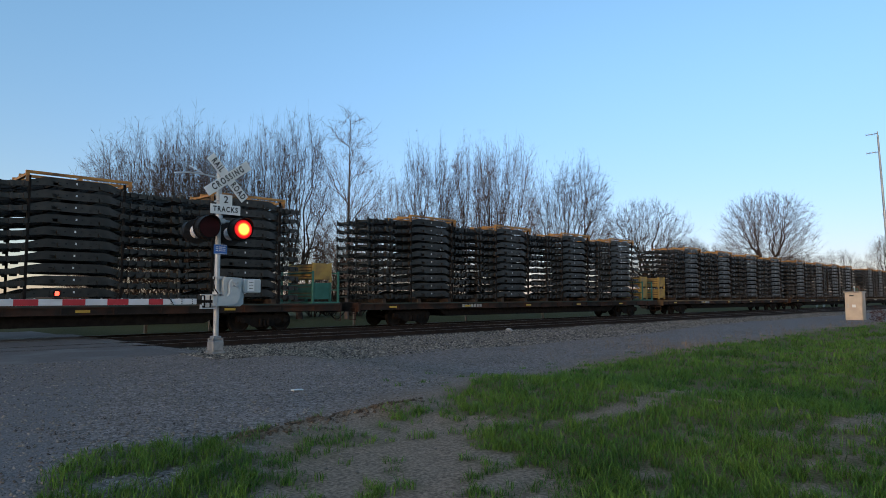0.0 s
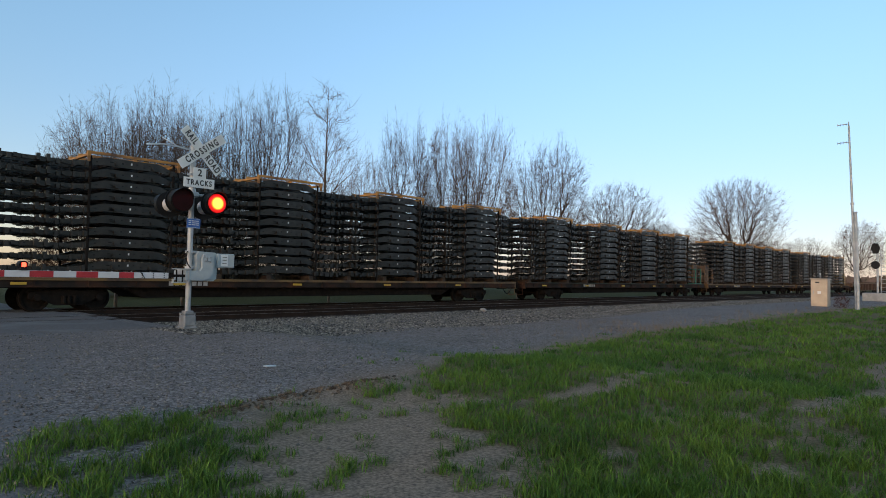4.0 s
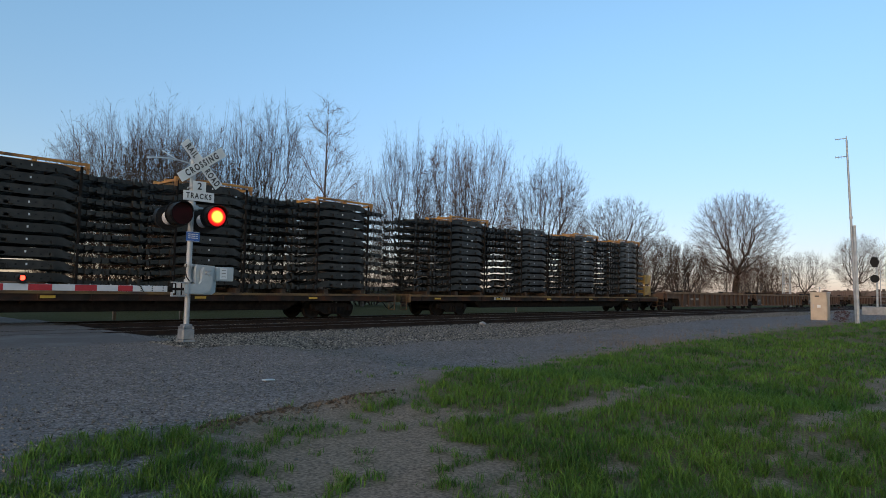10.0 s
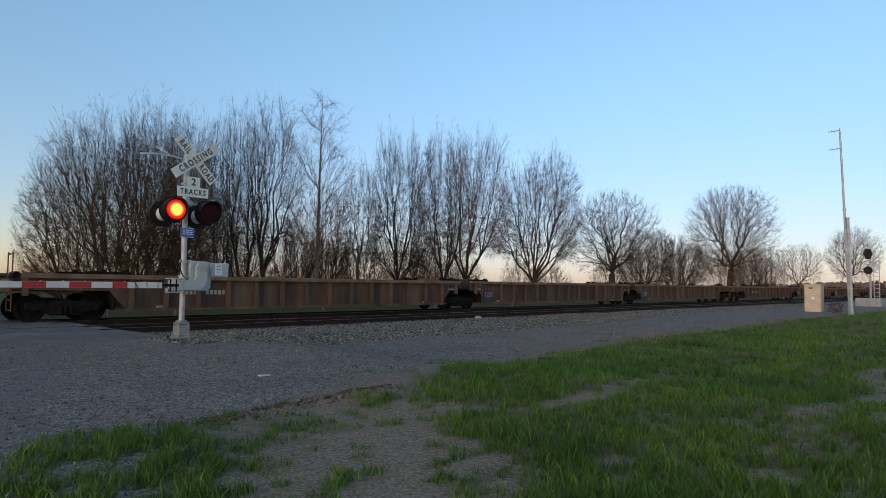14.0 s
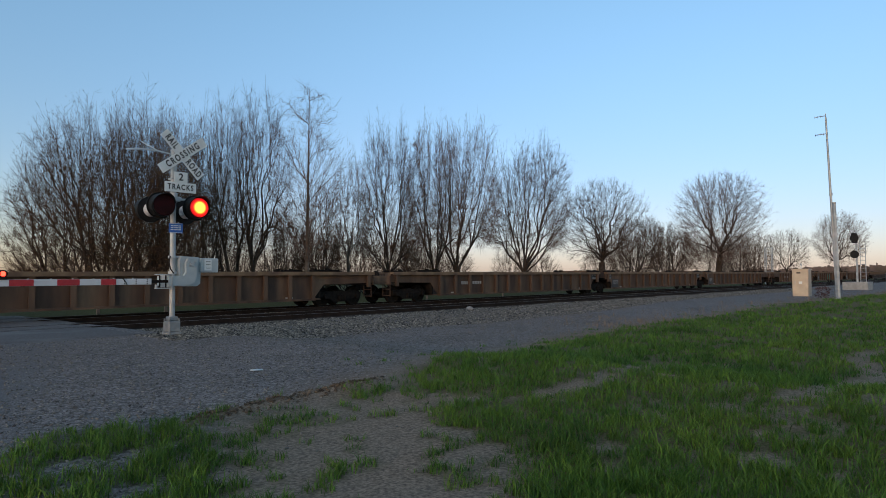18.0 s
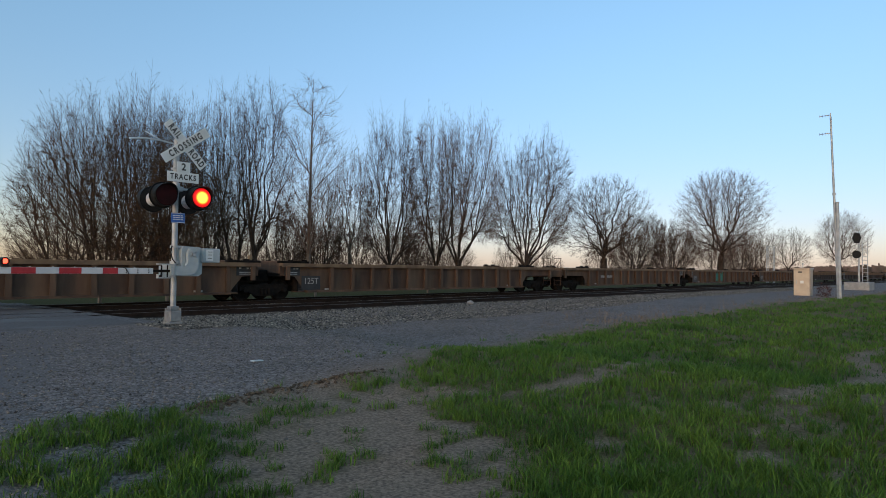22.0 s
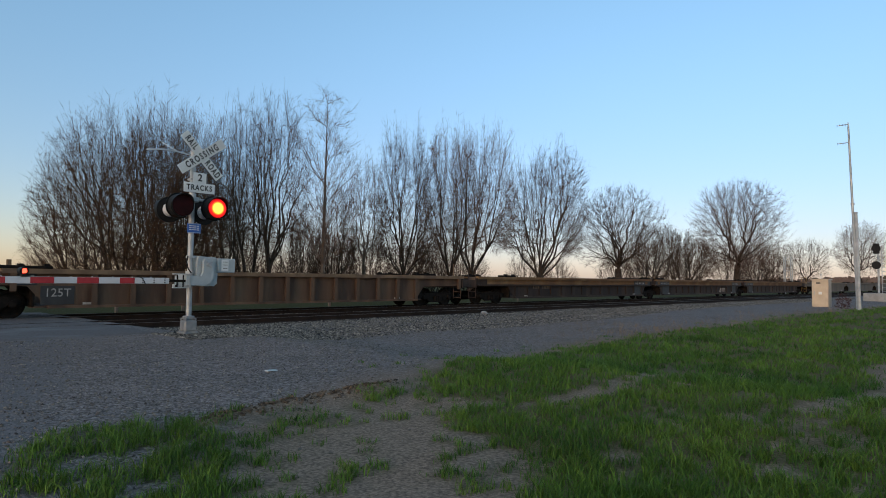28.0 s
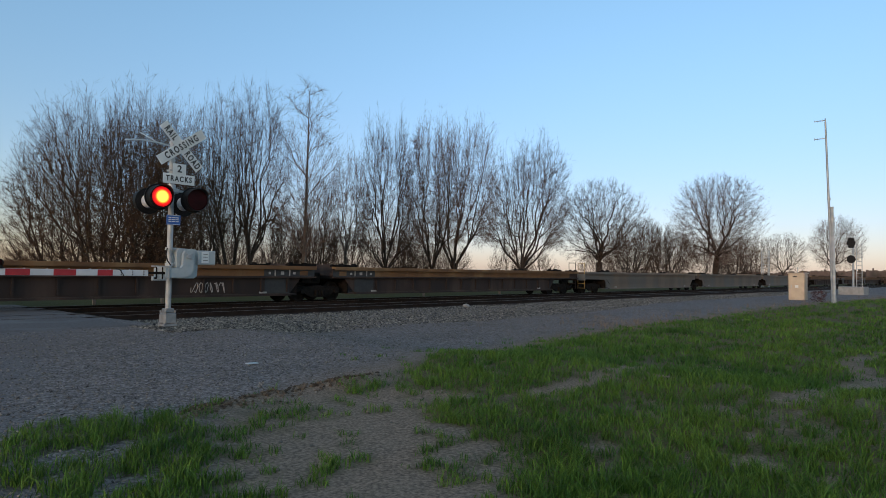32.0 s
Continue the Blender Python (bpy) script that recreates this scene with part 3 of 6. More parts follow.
def side_frame_mesh():
    bm = bmesh.new()
    prism(bm, [(-1.12, 0.60), (-0.75, 0.66), (0.75, 0.66), (1.12, 0.60), (1.12, 0.42), (0.80, 0.40), (0.40, 0.20), (-0.40, 0.20), (-0.80, 0.40), (-1.12, 0.42)], -0.06, 0.06)
    for x in (-0.89, 0.89):
        tube(bm, (x, -0.14, 0.45), (x, 0.06, 0.45), 0.105, seg=12)
    for x in (-0.16, 0.0, 0.16):
        tube(bm, (x, -0.09, 0.26), (x, -0.09, 0.50), 0.07, seg=8)
    box(bm, -0.62, -0.44, -0.075, 0.07, 0.30, 0.52)
    box(bm, 0.44, 0.62, -0.075, 0.07, 0.30, 0.52)
    return shared("side_frame", bm, M["grime_and_shade"])


WHEEL, SIDE_FRAME = wheel_mesh(), side_frame_mesh()
AXLE = shared("axle", tube(bmesh.new(), (0, -0.98, 0), (0, 0.98, 0), 0.075, seg=8), M["grime_and_shade"])
BOLSTER = shared("bolster", boxm(-0.2, 0.2, -1.0, 1.0, 0.42, 0.72, bevel=0.03), M["grime_and_shade"])


def bogie(car, x):
    tr = part("bogie", BOLSTER, None, car, "grimy four-wheel bogie", at=pose(x, 0, 0))
    for s in (-1, 1):
        part("side_frame", SIDE_FRAME, None, tr, at=pose(0, s * 1.0, 0, 0, 0, 0 if s < 0 else 180))
        for a in (-0.89, 0.89):
            part("wheel", WHEEL, None, tr, at=pose(a, s * 0.755, 0.425, 0, 0, 0 if s < 0 else 180))
    for a in (-0.89, 0.89):
        part("axle", AXLE, None, tr, at=pose(a, 0, 0.425))
    return tr


def bars(parent, x, z, widths, h, material, y, gap=0.05, name="stencil_bar"):
    """A run of plain bars in place of marks that are not spelled out."""
    for w in widths:
        if w > 0:
            part(name, boxm(x, x + w, y - 0.004, y, z, z + h), material, parent, "plain painted mark")
        x += abs(w) + gap


def coupler(car, x, s):
    bm = bmesh.new()
    box(bm, min(x, x + s * 0.55), max(x, x + s * 0.55), -0.09, 0.09, 0.72, 0.92, 0.02)
    box(bm, min(x + s * 0.5, x + s * 0.8), max(x + s * 0.5, x + s * 0.8), -0.16, 0.16, 0.66, 0.98, 0.05)
    part("coupler", bm, M["grime_and_shade"], car)
    bm = bmesh.new()
    pts = [Vector((x + s * 0.75 * k / 8, -0.42, 0.72 - 0.34 * math.sin(math.pi * k / 9))) for k in range(9)]
    for a, b in zip(pts, pts[1:]):
        tube(bm, a, b, 0.022, seg=6)
    part("brake_hose", bm, M["black"], car, "black rubber air hose")


CROSS_BEARER = shared("cross_bearer", boxm(-0.08, 0.08, -1.3, 1.3, 0.70, 0.98), M["grime_and_shade"])


def flat_car(x0, length, dark, marks):
    """A long flat car from the coupling at x0 to that at x0 + length."""
    paint = M["sill_black"] if dark else M["sill_yellow"]
    car = empty("flat_car", "long flat car with %s sills and a worn timber deck" % ("grimy black" if dark else "weathered yellow"), "flat car", "flat cars")
    L0, L1 = 0.55, length - 0.55
    part("deck", boxm(L0, L1, -1.33, 1.33, 0.99, 1.05), M["deck"], car)
    for s in (-1, 1):
        bm = bmesh.new()
        y0, y1 = sorted((s * 1.30, s * 1.42))
        box(bm, L0, L1, y0, y1, 0.985, 1.075)
        web = boxm(L0, L1, s * 1.36 - 0.012, s * 1.36 + 0.012, 0.80, 0.985)
        box(web, L0, L1, y0, y1, 0.77, 0.80)
        x = L0 + 0.7
        while x < L1:
            box(web, x, x + 0.03, min(s * 1.372, s * 1.41), max(s * 1.372, s * 1.41), 0.80, 0.985)
            x += 1.52
        sill = part("side_sill", bm, paint, car)
        # black web colour carries the flange's shadow, on yellow cars too
        part("sill_web", web, M["sill_black"], sill, "web under the sill's flange, black for the flange's shade")
        if dark:
            part("deck_edge", boxm(L0, L1, min(s * 1.42, s * 1.426), max(s * 1.42, s * 1.426), 1.03, 1.079), M["edge_green"], car, "weathered teal edge strip")
        x = L0 + 1.6
        while x < L1 - 1:
            yy = s * 1.424
            part("reflector", boxm(x, x + 0.42, min(yy, yy - s * 0.012), max(yy, yy - s * 0.012), 0.85, 0.93), M["reflector"], car, "yellow reflective strip")
            x += 4.9
    bm = bmesh.new()
    prism(bm, [(5.0, 0.98), (length - 5.0, 0.98), (length - 6.2, 0.40), (6.2, 0.40)], -1.0, 1.0)
    box(bm, L0, length - L0, -0.3, 0.3, 0.72, 0.98)
    part("centre_sill", bm, M["grime_and_shade"], car)
    for k in range(9):
        part("cross_bearer", CROSS_BEARER, None, car, at=pose(5.5 + k * (length - 11) / 8, 0, 0))
    for x, s in ((L0, -1), (L1, 1)):
        part("end_sill", boxm(min(x, x + s * 0.12), max(x, x + s * 0.12), -1.38, 1.38, 0.70, 1.10, bevel=0.015), paint, car)
        coupler(car, x + s * 0.12, s)
        bm = bmesh.new()
        for yy in (-1.25, -0.85):
            tube(bm, (x + s * 0.16, yy, 0.35), (x + s * 0.16, yy, 1.02), 0.016, seg=6)
        for z in (0.36, 0.62, 0.88):
            tube(bm, (x + s * 0.16, -1.25, z), (x + s * 0.16, -0.85, z), 0.016, seg=6)
        part("step_ladder", bm, paint, car)
    bogie(car, 3.85)
    bogie(car, length - 3.85)
    bars(car, marks, 0.83, (0.16, 0.16, 0.16, 0.16, 0.16, 0.16, 0.16), 0.15, M["stencil"], -1.373)
    return moving(car, x0)


def rail_bow(x):
    """How far a frame's rails stand apart along its length: narrow at the front, widest at the cab."""
    return float(np.interp(x, [0.0, 1.9, 2.75, 2.95, 4.75, 5.1, 6.1], [0.41, 0.43, 0.54, 0.56, 0.56, 0.50, 0.46]))


def frame_rail(bm, s, w=0.06):
    """One side rail of a ladder frame, bowed: a deep raised middle, a long thin front and a short hooked rear, as a C channel."""
    out = [(0.0, 0.05), (0.7, 0.04), (1.5, 0.03), (1.95, 0.02), (2.35, 0.03), (2.62, 0.07), (2.85, 0.095), (3.0, 0.105), (3.8, 0.085), (4.65, 0.105), (4.80, 0.095), (5.05, 0.05), (5.35, 0.02), (6.1, 0.03)]
    dep = [0.12, 0.12, 0.125, 0.14, 0.165, 0.20, 0.245, 0.262, 0.275, 0.262, 0.245, 0.19, 0.14, 0.12]
    low = [bm.verts.new((x, s * rail_bow(x), z)) for x, z in out]
    top = [bm.verts.new((x, s * rail_bow(x), z + d)) for (x, z), d in zip(out, dep)]
    low_in = [bm.verts.new((x, s * (rail_bow(x) - w), z)) for x, z in out]
    top_in = [bm.verts.new((x, s * (rail_bow(x) - w), z + d)) for (x, z), d in zip(out, dep)]
    for i in range(len(out) - 1):
        bm.faces.new((low[i], low[i + 1], top[i + 1], top[i]))
        bm.faces.new((top[i], top[i + 1], top_in[i + 1], top_in[i]))
        bm.faces.new((low[i], low[i + 1], low_in[i + 1], low_in[i]))


def vehicle_frame_mesh():
    """A pickup-truck ladder frame: two bowed rails, cross members, spring towers, brackets and bumper horns, with thin
    black plates on the webs for the shade inside slots.
    """
    bm = bmesh.new()
    rng = random.Random(8)
    slots = []
    for s in (-1, 1):
        frame_rail(bm, s)

        def lug(x, w, depth, z, h):
            y = s * rail_bow(x)
            box(bm, x - w, x + w, *sorted((y - s * 0.01, y + s * depth)), z, z + h)

        for x, d, z, h in ((0.45, 0.09, 0.05, 0.12), (1.05, 0.14, 0.03, 0.20), (1.32, 0.14, 0.02, 0.22), (1.75, 0.07, 0.04, 0.12), (2.42, 0.10, 0.03, 0.15), (5.22, 0.10, 0.03, 0.15)):
            lug(x, 0.05, d, z, h)
        lug(3.33, 0.06, 0.07, 0.14, 0.10)
        lug(4.52, 0.05, 0.05, 0.13, 0.10)
        lug(0.06, 0.035, 0.05, -0.02, 0.26)
        lug(6.06, 0.06, 0.05, -0.03, 0.16)
        for x in (0.28, 0.68, 1.18, 1.60, 2.06, 2.44, 5.16, 5.50, 5.80):
            lug(x, rng.uniform(0.04, 0.11), rng.uniform(0.03, 0.12), rng.uniform(-0.03, 0.03), rng.uniform(0.10, 0.19))
        for x, z, w, h in ((3.17, 0.215, 0.055, 0.035), (3.52, 0.20, 0.028, 0.05), (3.98, 0.23, 0.02, 0.03), (4.22, 0.16, 0.03, 0.035), (4.40, 0.24, 0.02, 0.025), (2.72, 0.17, 0.03, 0.035), (1.2, 0.09, 0.05, 0.03), (0.75, 0.09, 0.04, 0.03), (5.02, 0.13, 0.03, 0.03), (5.7, 0.08, 0.05, 0.025)):
            y = s * rail_bow(x)
            n0 = len(bm.faces)
            box(bm, x - w, x + w, *sorted((y - s * 0.004, y + s * 0.003)), z, z + h)
            bm.faces.ensure_lookup_table()
            slots += list(bm.faces)[n0:]
    for x, z, r in ((0.2, 0.09, 0.05), (1.2, 0.06, 0.07), (2.3, 0.09, 0.05), (3.2, 0.18, 0.06), (4.5, 0.19, 0.06), (5.2, 0.09, 0.07), (5.95, 0.08, 0.05)):
        y = rail_bow(x)
        box(bm, x - r, x + r, -y, y, z - 0.04, z + 0.04)
    for x, z in ((1.2, 0.0), (3.85, 0.16)):
        y = rail_bow(x) - 0.03
        box(bm, x - 0.22, x + 0.22, -y, y, z, z + 0.03)
    bmesh.ops.recalc_face_normals(bm, faces=bm.faces)
    for f in slots:
        f.material_index = 1
    me = shared("vehicle_frame", bm, M["steel_black"])
    me.materials.append(M["black"])
    return me


FRAME = vehicle_frame_mesh()
PITCH = 0.378


RACK_BEAM = {k: shared("rack_beam", boxm(0, 3.05, -0.05, 0.05, 0.10, 0.18), M[m]) for k, m in (("orange", "rack"), ("green", "green"))}
RACK_CROSS = {k: shared("rack_cross_bar", boxm(-0.05, 0.05, -1.35, 1.35, 0.02, 0.10), M[m]) for k, m in (("orange", "rack"), ("green", "green"))}
RACK_POST = {k: shared("rack_post", boxm(-0.04, 0.04, -0.04, 0.04, -0.16, 0.02), M[m]) for k, m in (("orange", "rack"), ("green", "green"))}
BLOCK = shared("timber_block", boxm(-0.1, 0.1, -1.3, 1.3, 0.0, 0.20, bevel=0.01), M["deck"])


def top_rack(st, kind, x, z):
    rk = part("top_rack", RACK_CROSS[kind], None, st, kind + " steel loading rack", at=pose(x + 1.5, 0, z))
    for dx in (-1.45, 1.5):
        part("cross_bar", RACK_CROSS[kind], None, rk, at=pose(dx, 0, 0))
        for y in (-1.3, 1.3):
            part("post", RACK_POST[kind], None, rk, at=pose(dx, y, 0))
    for y in (-1.3, -0.45, 0.45, 1.3):
        part("beam", RACK_BEAM[kind], None, rk, at=pose(-1.5, y, 0))


SPOT = shared("white_tag", boxm(-0.024, 0.024, -0.004, 0.004, -0.034, 0.034), M["white"])
RACK_LEG = shared("rack_leg", boxm(-0.04, 0.04, -0.025, 0.025, 0.0, 0.20 + 10 * PITCH, bevel=0.008), M["grime_and_shade"])


def frame_stack(x, layers=10, rack="orange", flip=False, rack_at=2.13):
    """Two columns of ladder frames laid on timber blocks on the deck, tied under a loading rack."""
    st = empty("frame_stack", "stacked black vehicle ladder frames%s on flat car" % (", orange rack on top," if rack == "orange" else ", green rack on top," if rack else ""), "vehicle frames", "frame stacks")
    for bx in (0.9, 3.0, 5.0):
        part("timber_block", BLOCK, None, st, at=pose(bx, 0, 0))
    rng = random.Random(int(x * 10))
    for k in range(layers):
        for y in (-0.72, 0.72):
            f = pose(rng.uniform(-0.03, 0.03), y + rng.uniform(-0.02, 0.02), 0.20 + k * PITCH, 0, 0, rng.uniform(-0.25, 0.25))
            if flip:
                f = f @ pose(6.1, 0, 0, 0, 0, 180)
            fr = part("ladder_frame", FRAME, None, st, at=f)
            if y < 0:
                part("white_tag", SPOT, None, fr, "small white paper tag", at=pose(3.80 if not flip else 2.3, (-0.565 if not flip else 0.565), 0.24))
    for lx in (rack_at + 0.36, rack_at + 3.08):
        for ly in (-1.30, 1.30):
            part("rack_leg", RACK_LEG, None, st, "black upright of the loading rack", at=pose(lx, ly, 0))
    if rack:
        top_rack(st, rack, rack_at + 0.25, 0.20 + layers * PITCH - 0.05)
    return moving(st, x, TRAIN_Y, 1.055)


def crate(x, y, w, d, h, paint, label, name="steel_crate"):
    """A slatted steel dunnage crate on skids, with corner posts."""
    cr = empty(name, label, "crate", "crates")
    bm = bmesh.new()
    box(bm, 0.04, w - 0.04, -d / 2 + 0.04, d / 2 - 0.04, 0.14, h - 0.04)
    part("core", bm, M["box_brown"], cr)
    post = shared("corner_post", boxm(0, 0.1, 0, 0.1, 0.0, h, bevel=0.01), paint)
    for px in (0, w - 0.1):
        for py in (-d / 2, d / 2 - 0.1):
            part("corner_post", post, None, cr, at=pose(px, py, 0))
    panel = shared("side_panel", boxm(0.1, w - 0.1, -0.02, 0.0, 0.10, h - 0.02, bevel=0.008), paint)
    for s in (-1, 1):
        part("side_panel", panel, None, cr, at=pose(0 if s < 0 else w, s * (d / 2 - 0.02), 0, 0, 0, 0 if s < 0 else 180))
    n = max(3, int(h / 0.14))
    slat = shared("slat", boxm(-0.02, 0.02, -d / 2 + 0.1, d / 2 - 0.1, 0.0, 0.09), paint)
    for px in (0.02, w - 0.02):
        for k in range(n):
            part("slat", slat, None, cr, at=pose(px, 0, 0.12 + k * (h - 0.16) / n))
    return moving(cr, x, y, 0)


STAKE = {k: shared("stake", boxm(-0.04, 0.04, -0.04, 0.04, 0, 1.35, bevel=0.008), M[k]) for k in ("green", "box_brown")}


def stake_rack(x, w, kind):
    """Four stakes, rails between them and a base, round the crates at a car's end."""
    st = empty("stake_rack", "%s steel stake rack round crates on a flat car" % ("green painted" if kind == "green" else "rusty brown"), "stake rack", "stake racks")
    for px in (0, w):
        for py in (-1.2, 1.2):
            part("stake", STAKE[kind], None, st, at=pose(px, py, 0))
        for z in (0.55, 1.25):
            part("end_rail", boxm(px - 0.025, px + 0.025, -1.16, 1.16, z, z + 0.05), M[kind], st)
    part("rack_base", boxm(-0.06, w + 0.06, -1.25, 1.25, 0, 0.08), M[kind], st)
    moving(st, x, TRAIN_Y, 1.055)


def crates_at(x, w, paints):
    """Crates one on the other, the lowest first."""
    for k, paint in enumerate(paints):
        tone = {"box_yellow": "yellow", "box_brown": "rusty brown", "green": "faded green"}[paint]
        z = 1.14 + 0.82 * k
        c = crate(x, TRAIN_Y, w, 1.9, 0.80, M[paint], "%s steel crate stacked on a flat car's end" % tone)
        MOVING[-1] = (c, x, TRAIN_Y, z)
        c.matrix_basis = pose(x, TRAIN_Y, z)


JOINTS = [-10.7, 16.69, 44.09, 71.45, 98.76, 125.86, 153.47]
DARK = [True, True, False, True, False, False]
STACKS = [(0.9, 6.95, 13.0, 18.8), (1.05, 7.1, 13.1, 18.5), (1.75, 7.9, 14.0, 20.1), (0.15, 6.6, 12.65, 18.35), (1.95, 7.75, 13.6, 19.7), (0.9, 7.0, 12.7, 18.7)]
RACKS = [("green", "orange", "orange", "orange"), ("orange",) * 4, ("orange",) * 4, ("orange",) * 4, ("orange",) * 4, ("orange", "", "orange", "orange")]
for j in range(6):
    flat_car(JOINTS[j], JOINTS[j + 1] - JOINTS[j], DARK[j], 6.9)
    for dx, rk in zip(STACKS[j], RACKS[j]):
        frame_stack(JOINTS[j] + dx, 10, rk)


def well_unit(x0, length, first, last, style, rng, label125=True):
    """One unit of an articulated well car from the joint at x0 to that at x0 + length. first and last: a coupler end there."""
    paint = {"brown": M["well_brown"], "dark": M["well_dark"], "grey": M["well_grey"]}[style]
    tone = {"brown": "rust-brown", "dark": "dark brown", "grey": "dusty grey-tan smooth-sided"}[style]
    car = empty("well_car_unit", "empty %s container well car unit on the rails" % tone, "well car", "well cars")
    e0, e1 = (3.9 if first else 1.75), length - (3.9 if last else 1.75)
    top, low = 1.42, 0.36
    a, b = (0.6 if first else 0.5), length - (0.6 if last else 0.5)
    for s in (-1, 1):
        side = part("well_side", prism(bmesh.new(), [(e0, low), (e1, low), (e1 + 0.55, low + 0.62), (b, low + 0.66), (b, top), (a, top), (a, low + 0.66), (e0 - 0.55, low + 0.62)], *sorted((s * 1.34, s * 1.36))), paint, car)
        bm = bmesh.new()
        box(bm, a, b, *sorted((s * 1.30, s * 1.54)), top, top + 0.10)
        box(bm, a, b, *sorted((s * 1.50, s * 1.54)), top - 0.05, top)
        part("top_chord", bm, {"brown": M["chord"], "dark": M["band"], "grey": paint}[style], side, "dusty flanged top rail")
        bm = bmesh.new()
        box(bm, e0, e1, *sorted((s * 1.30, s * 1.51)), low - 0.05, low + 0.03)
        part("bottom_chord", bm, paint, side)
        if style == "dark":
            band = part("upper_band", boxm(a + 0.9, b - 0.9, *sorted((s * 1.36, s * 1.375)), 1.10, top - 0.05), M["band"], side, "rusty orange band above the side sheet")
            part("ledge", boxm(a, b, *sorted((s * 1.375, s * 1.53)), 1.03, 1.09), paint, band)
            for xj, way, joint in ((a, 1, not first), (b, -1, not last)):
                if joint and s < 0:
                    x1, x2 = sorted((e0 if way > 0 else e1, (e0 if way > 0 else e1) + way * 1.15))
                    part("sooty_panel", boxm(x1, x2, -1.366, -1.3615, low + 0.04, 1.02), M["panel_black"], side, "black panel beside the joint")
                    x1, x2 = sorted((xj, xj + way * 2.45))
                    end = part("band_end", boxm(x1, x2, -1.392, -1.376, 1.092, top - 0.052), M["panel_black"], side, "black painted end of the upper band")
                    for off, w, z0, h, ink in ((1.25, 0.05, 1.11, 0.24, "stencil"), (1.95, 0.05, 1.11, 0.24, "stencil"), (1.60, 0.16, 1.16, 0.13, "stencil"), (1.02, 0.12, 1.17, 0.10, "stencil"), (2.2, 0.10, 1.17, 0.10, "stencil"), (0.55, 0.40, 1.13, 0.19, "band")):
                        xm = xj + way * off
                        part("mark", boxm(xm - w / 2, xm + w / 2, -1.397, -1.3925, z0, z0 + h), M[ink], end, "plain painted mark")
        if style != "grey":
            n = int((e1 - e0) / 1.16)
            rib = shared("rib", box(boxm(-0.045, 0.045, *sorted((s * 1.36, s * 1.50)), low + 0.03, top - 0.06), -0.085, 0.085, *sorted((s * 1.49, s * 1.515)), low + 0.03, top - 0.06), paint)
            if style == "dark":
                rib = shared("rib", boxm(-0.035, 0.035, *sorted((s * 1.36, s * 1.43)), low + 0.10, 0.99), paint)
            for k in range(n + 1):
                rx = e0 + 0.1 + (e1 - e0 - 0.2) * k / n
                if first or s > 0 or rx > e0 + 0.85:
                    part("rib", rib, None, side, at=pose(rx, 0, 0))
            for xx in (a + 0.3, b - 0.3) if style != "dark" else ():
                part("rib", rib, None, side, at=Matrix.LocRotScale((xx, 0, 0.62), None, (1, 1, 0.56)))
        else:
            bm = bmesh.new()
            prism(bm, [(e0 + 0.2, low + 0.30), (e1 - 0.2, low + 0.30), (e1 + 0.3, low + 0.66), (e0 - 0.3, low + 0.66)], *sorted((s * 1.36, s * 1.39)))
            part("side_crease", bm, paint, side)
    bm = bmesh.new()
    box(bm, e0 - 0.4, e1 + 0.4, -1.34, -0.9, low - 0.03, low + 0.03)
    box(bm, e0 - 0.4, e1 + 0.4, 0.9, 1.34, low - 0.03, low + 0.03)
    k = e0
    while k < e1:
        box(bm, k, k + 0.3, -1.3, 1.3, low - 0.03, low + 0.03)
        k += (e1 - e0 - 0.3) / 5 - 0.001
    part("well_floor", bm, paint, car)
    for x, s, end in ((a, -1, first), (b, 1, last)):
        inner = e0 - 0.4 if s < 0 else e1 + 0.4
        bm = bmesh.new()
        box(bm, min(x, inner), max(x, inner), -1.34, 1.34, 0.98, 1.10)
        box(bm, min(inner, inner - s * 0.06), max(inner, inner - s * 0.06), -1.34, 1.34, low, top)
        # near-black colour puts shade on these ends, where the low sun is blocked
        part("end_platform", bm, M["grime_and_shade"], car)
        if end:
            box_end = boxm(min(x, x + s * 0.1), max(x, x + s * 0.1), -1.4, 1.4, 0.92, 1.34, bevel=0.02)
            part("end_sill", box_end, paint, car)
            coupler(car, x + s * 0.1, s)
            bogie(car, 2.15 if s < 0 else length - 2.15)
            bm = bmesh.new()
            for yy in (-1.30, -0.8):
                tube(bm, (x, yy, 0.35), (x, yy, 2.15), 0.02, seg=6)
            for z in (0.4, 0.7, 1.0, 2.1):
                tube(bm, (x, -1.30, z), (x, -0.8, z), 0.018, seg=6)
            part("ladder", bm, paint if style != "grey" else M["box_yellow"], car, "steel end ladder and hand rail")
            bm = bmesh.new()
            tube(bm, (x - s * 0.5, 0.3, 1.1), (x - s * 0.5, 0.3, 1.36), 0.03, seg=6)
            tube(bm, (x - s * 0.58, 0.3, 1.36), (x - s * 0.48, 0.3, 1.36), 0.22, seg=16)
            part("hand_brake_wheel", bm, M["grime_and_shade"], car)
            part("equipment_box", boxm(x - s * 1.2 - 0.35, x - s * 1.2 + 0.35, -1.0, 0.0, 1.10, 1.48, bevel=0.03), M["box_brown"], car)
        else:
            part("articulation_beam", boxm(min(x, x + s * 0.5), max(x, x + s * 0.5), -0.5, 0.5, 0.75, 1.25, bevel=0.04), M["grime_and_shade"], car)
        for yy in (-1.33, 1.33):
            bm = bmesh.new()
            box(bm, inner - 0.9 if s < 0 else inner - 0.5, inner + 0.5 if s < 0 else inner + 0.9, yy - 0.12, yy + 0.12, top + 0.10, top + 0.19, 0.01)
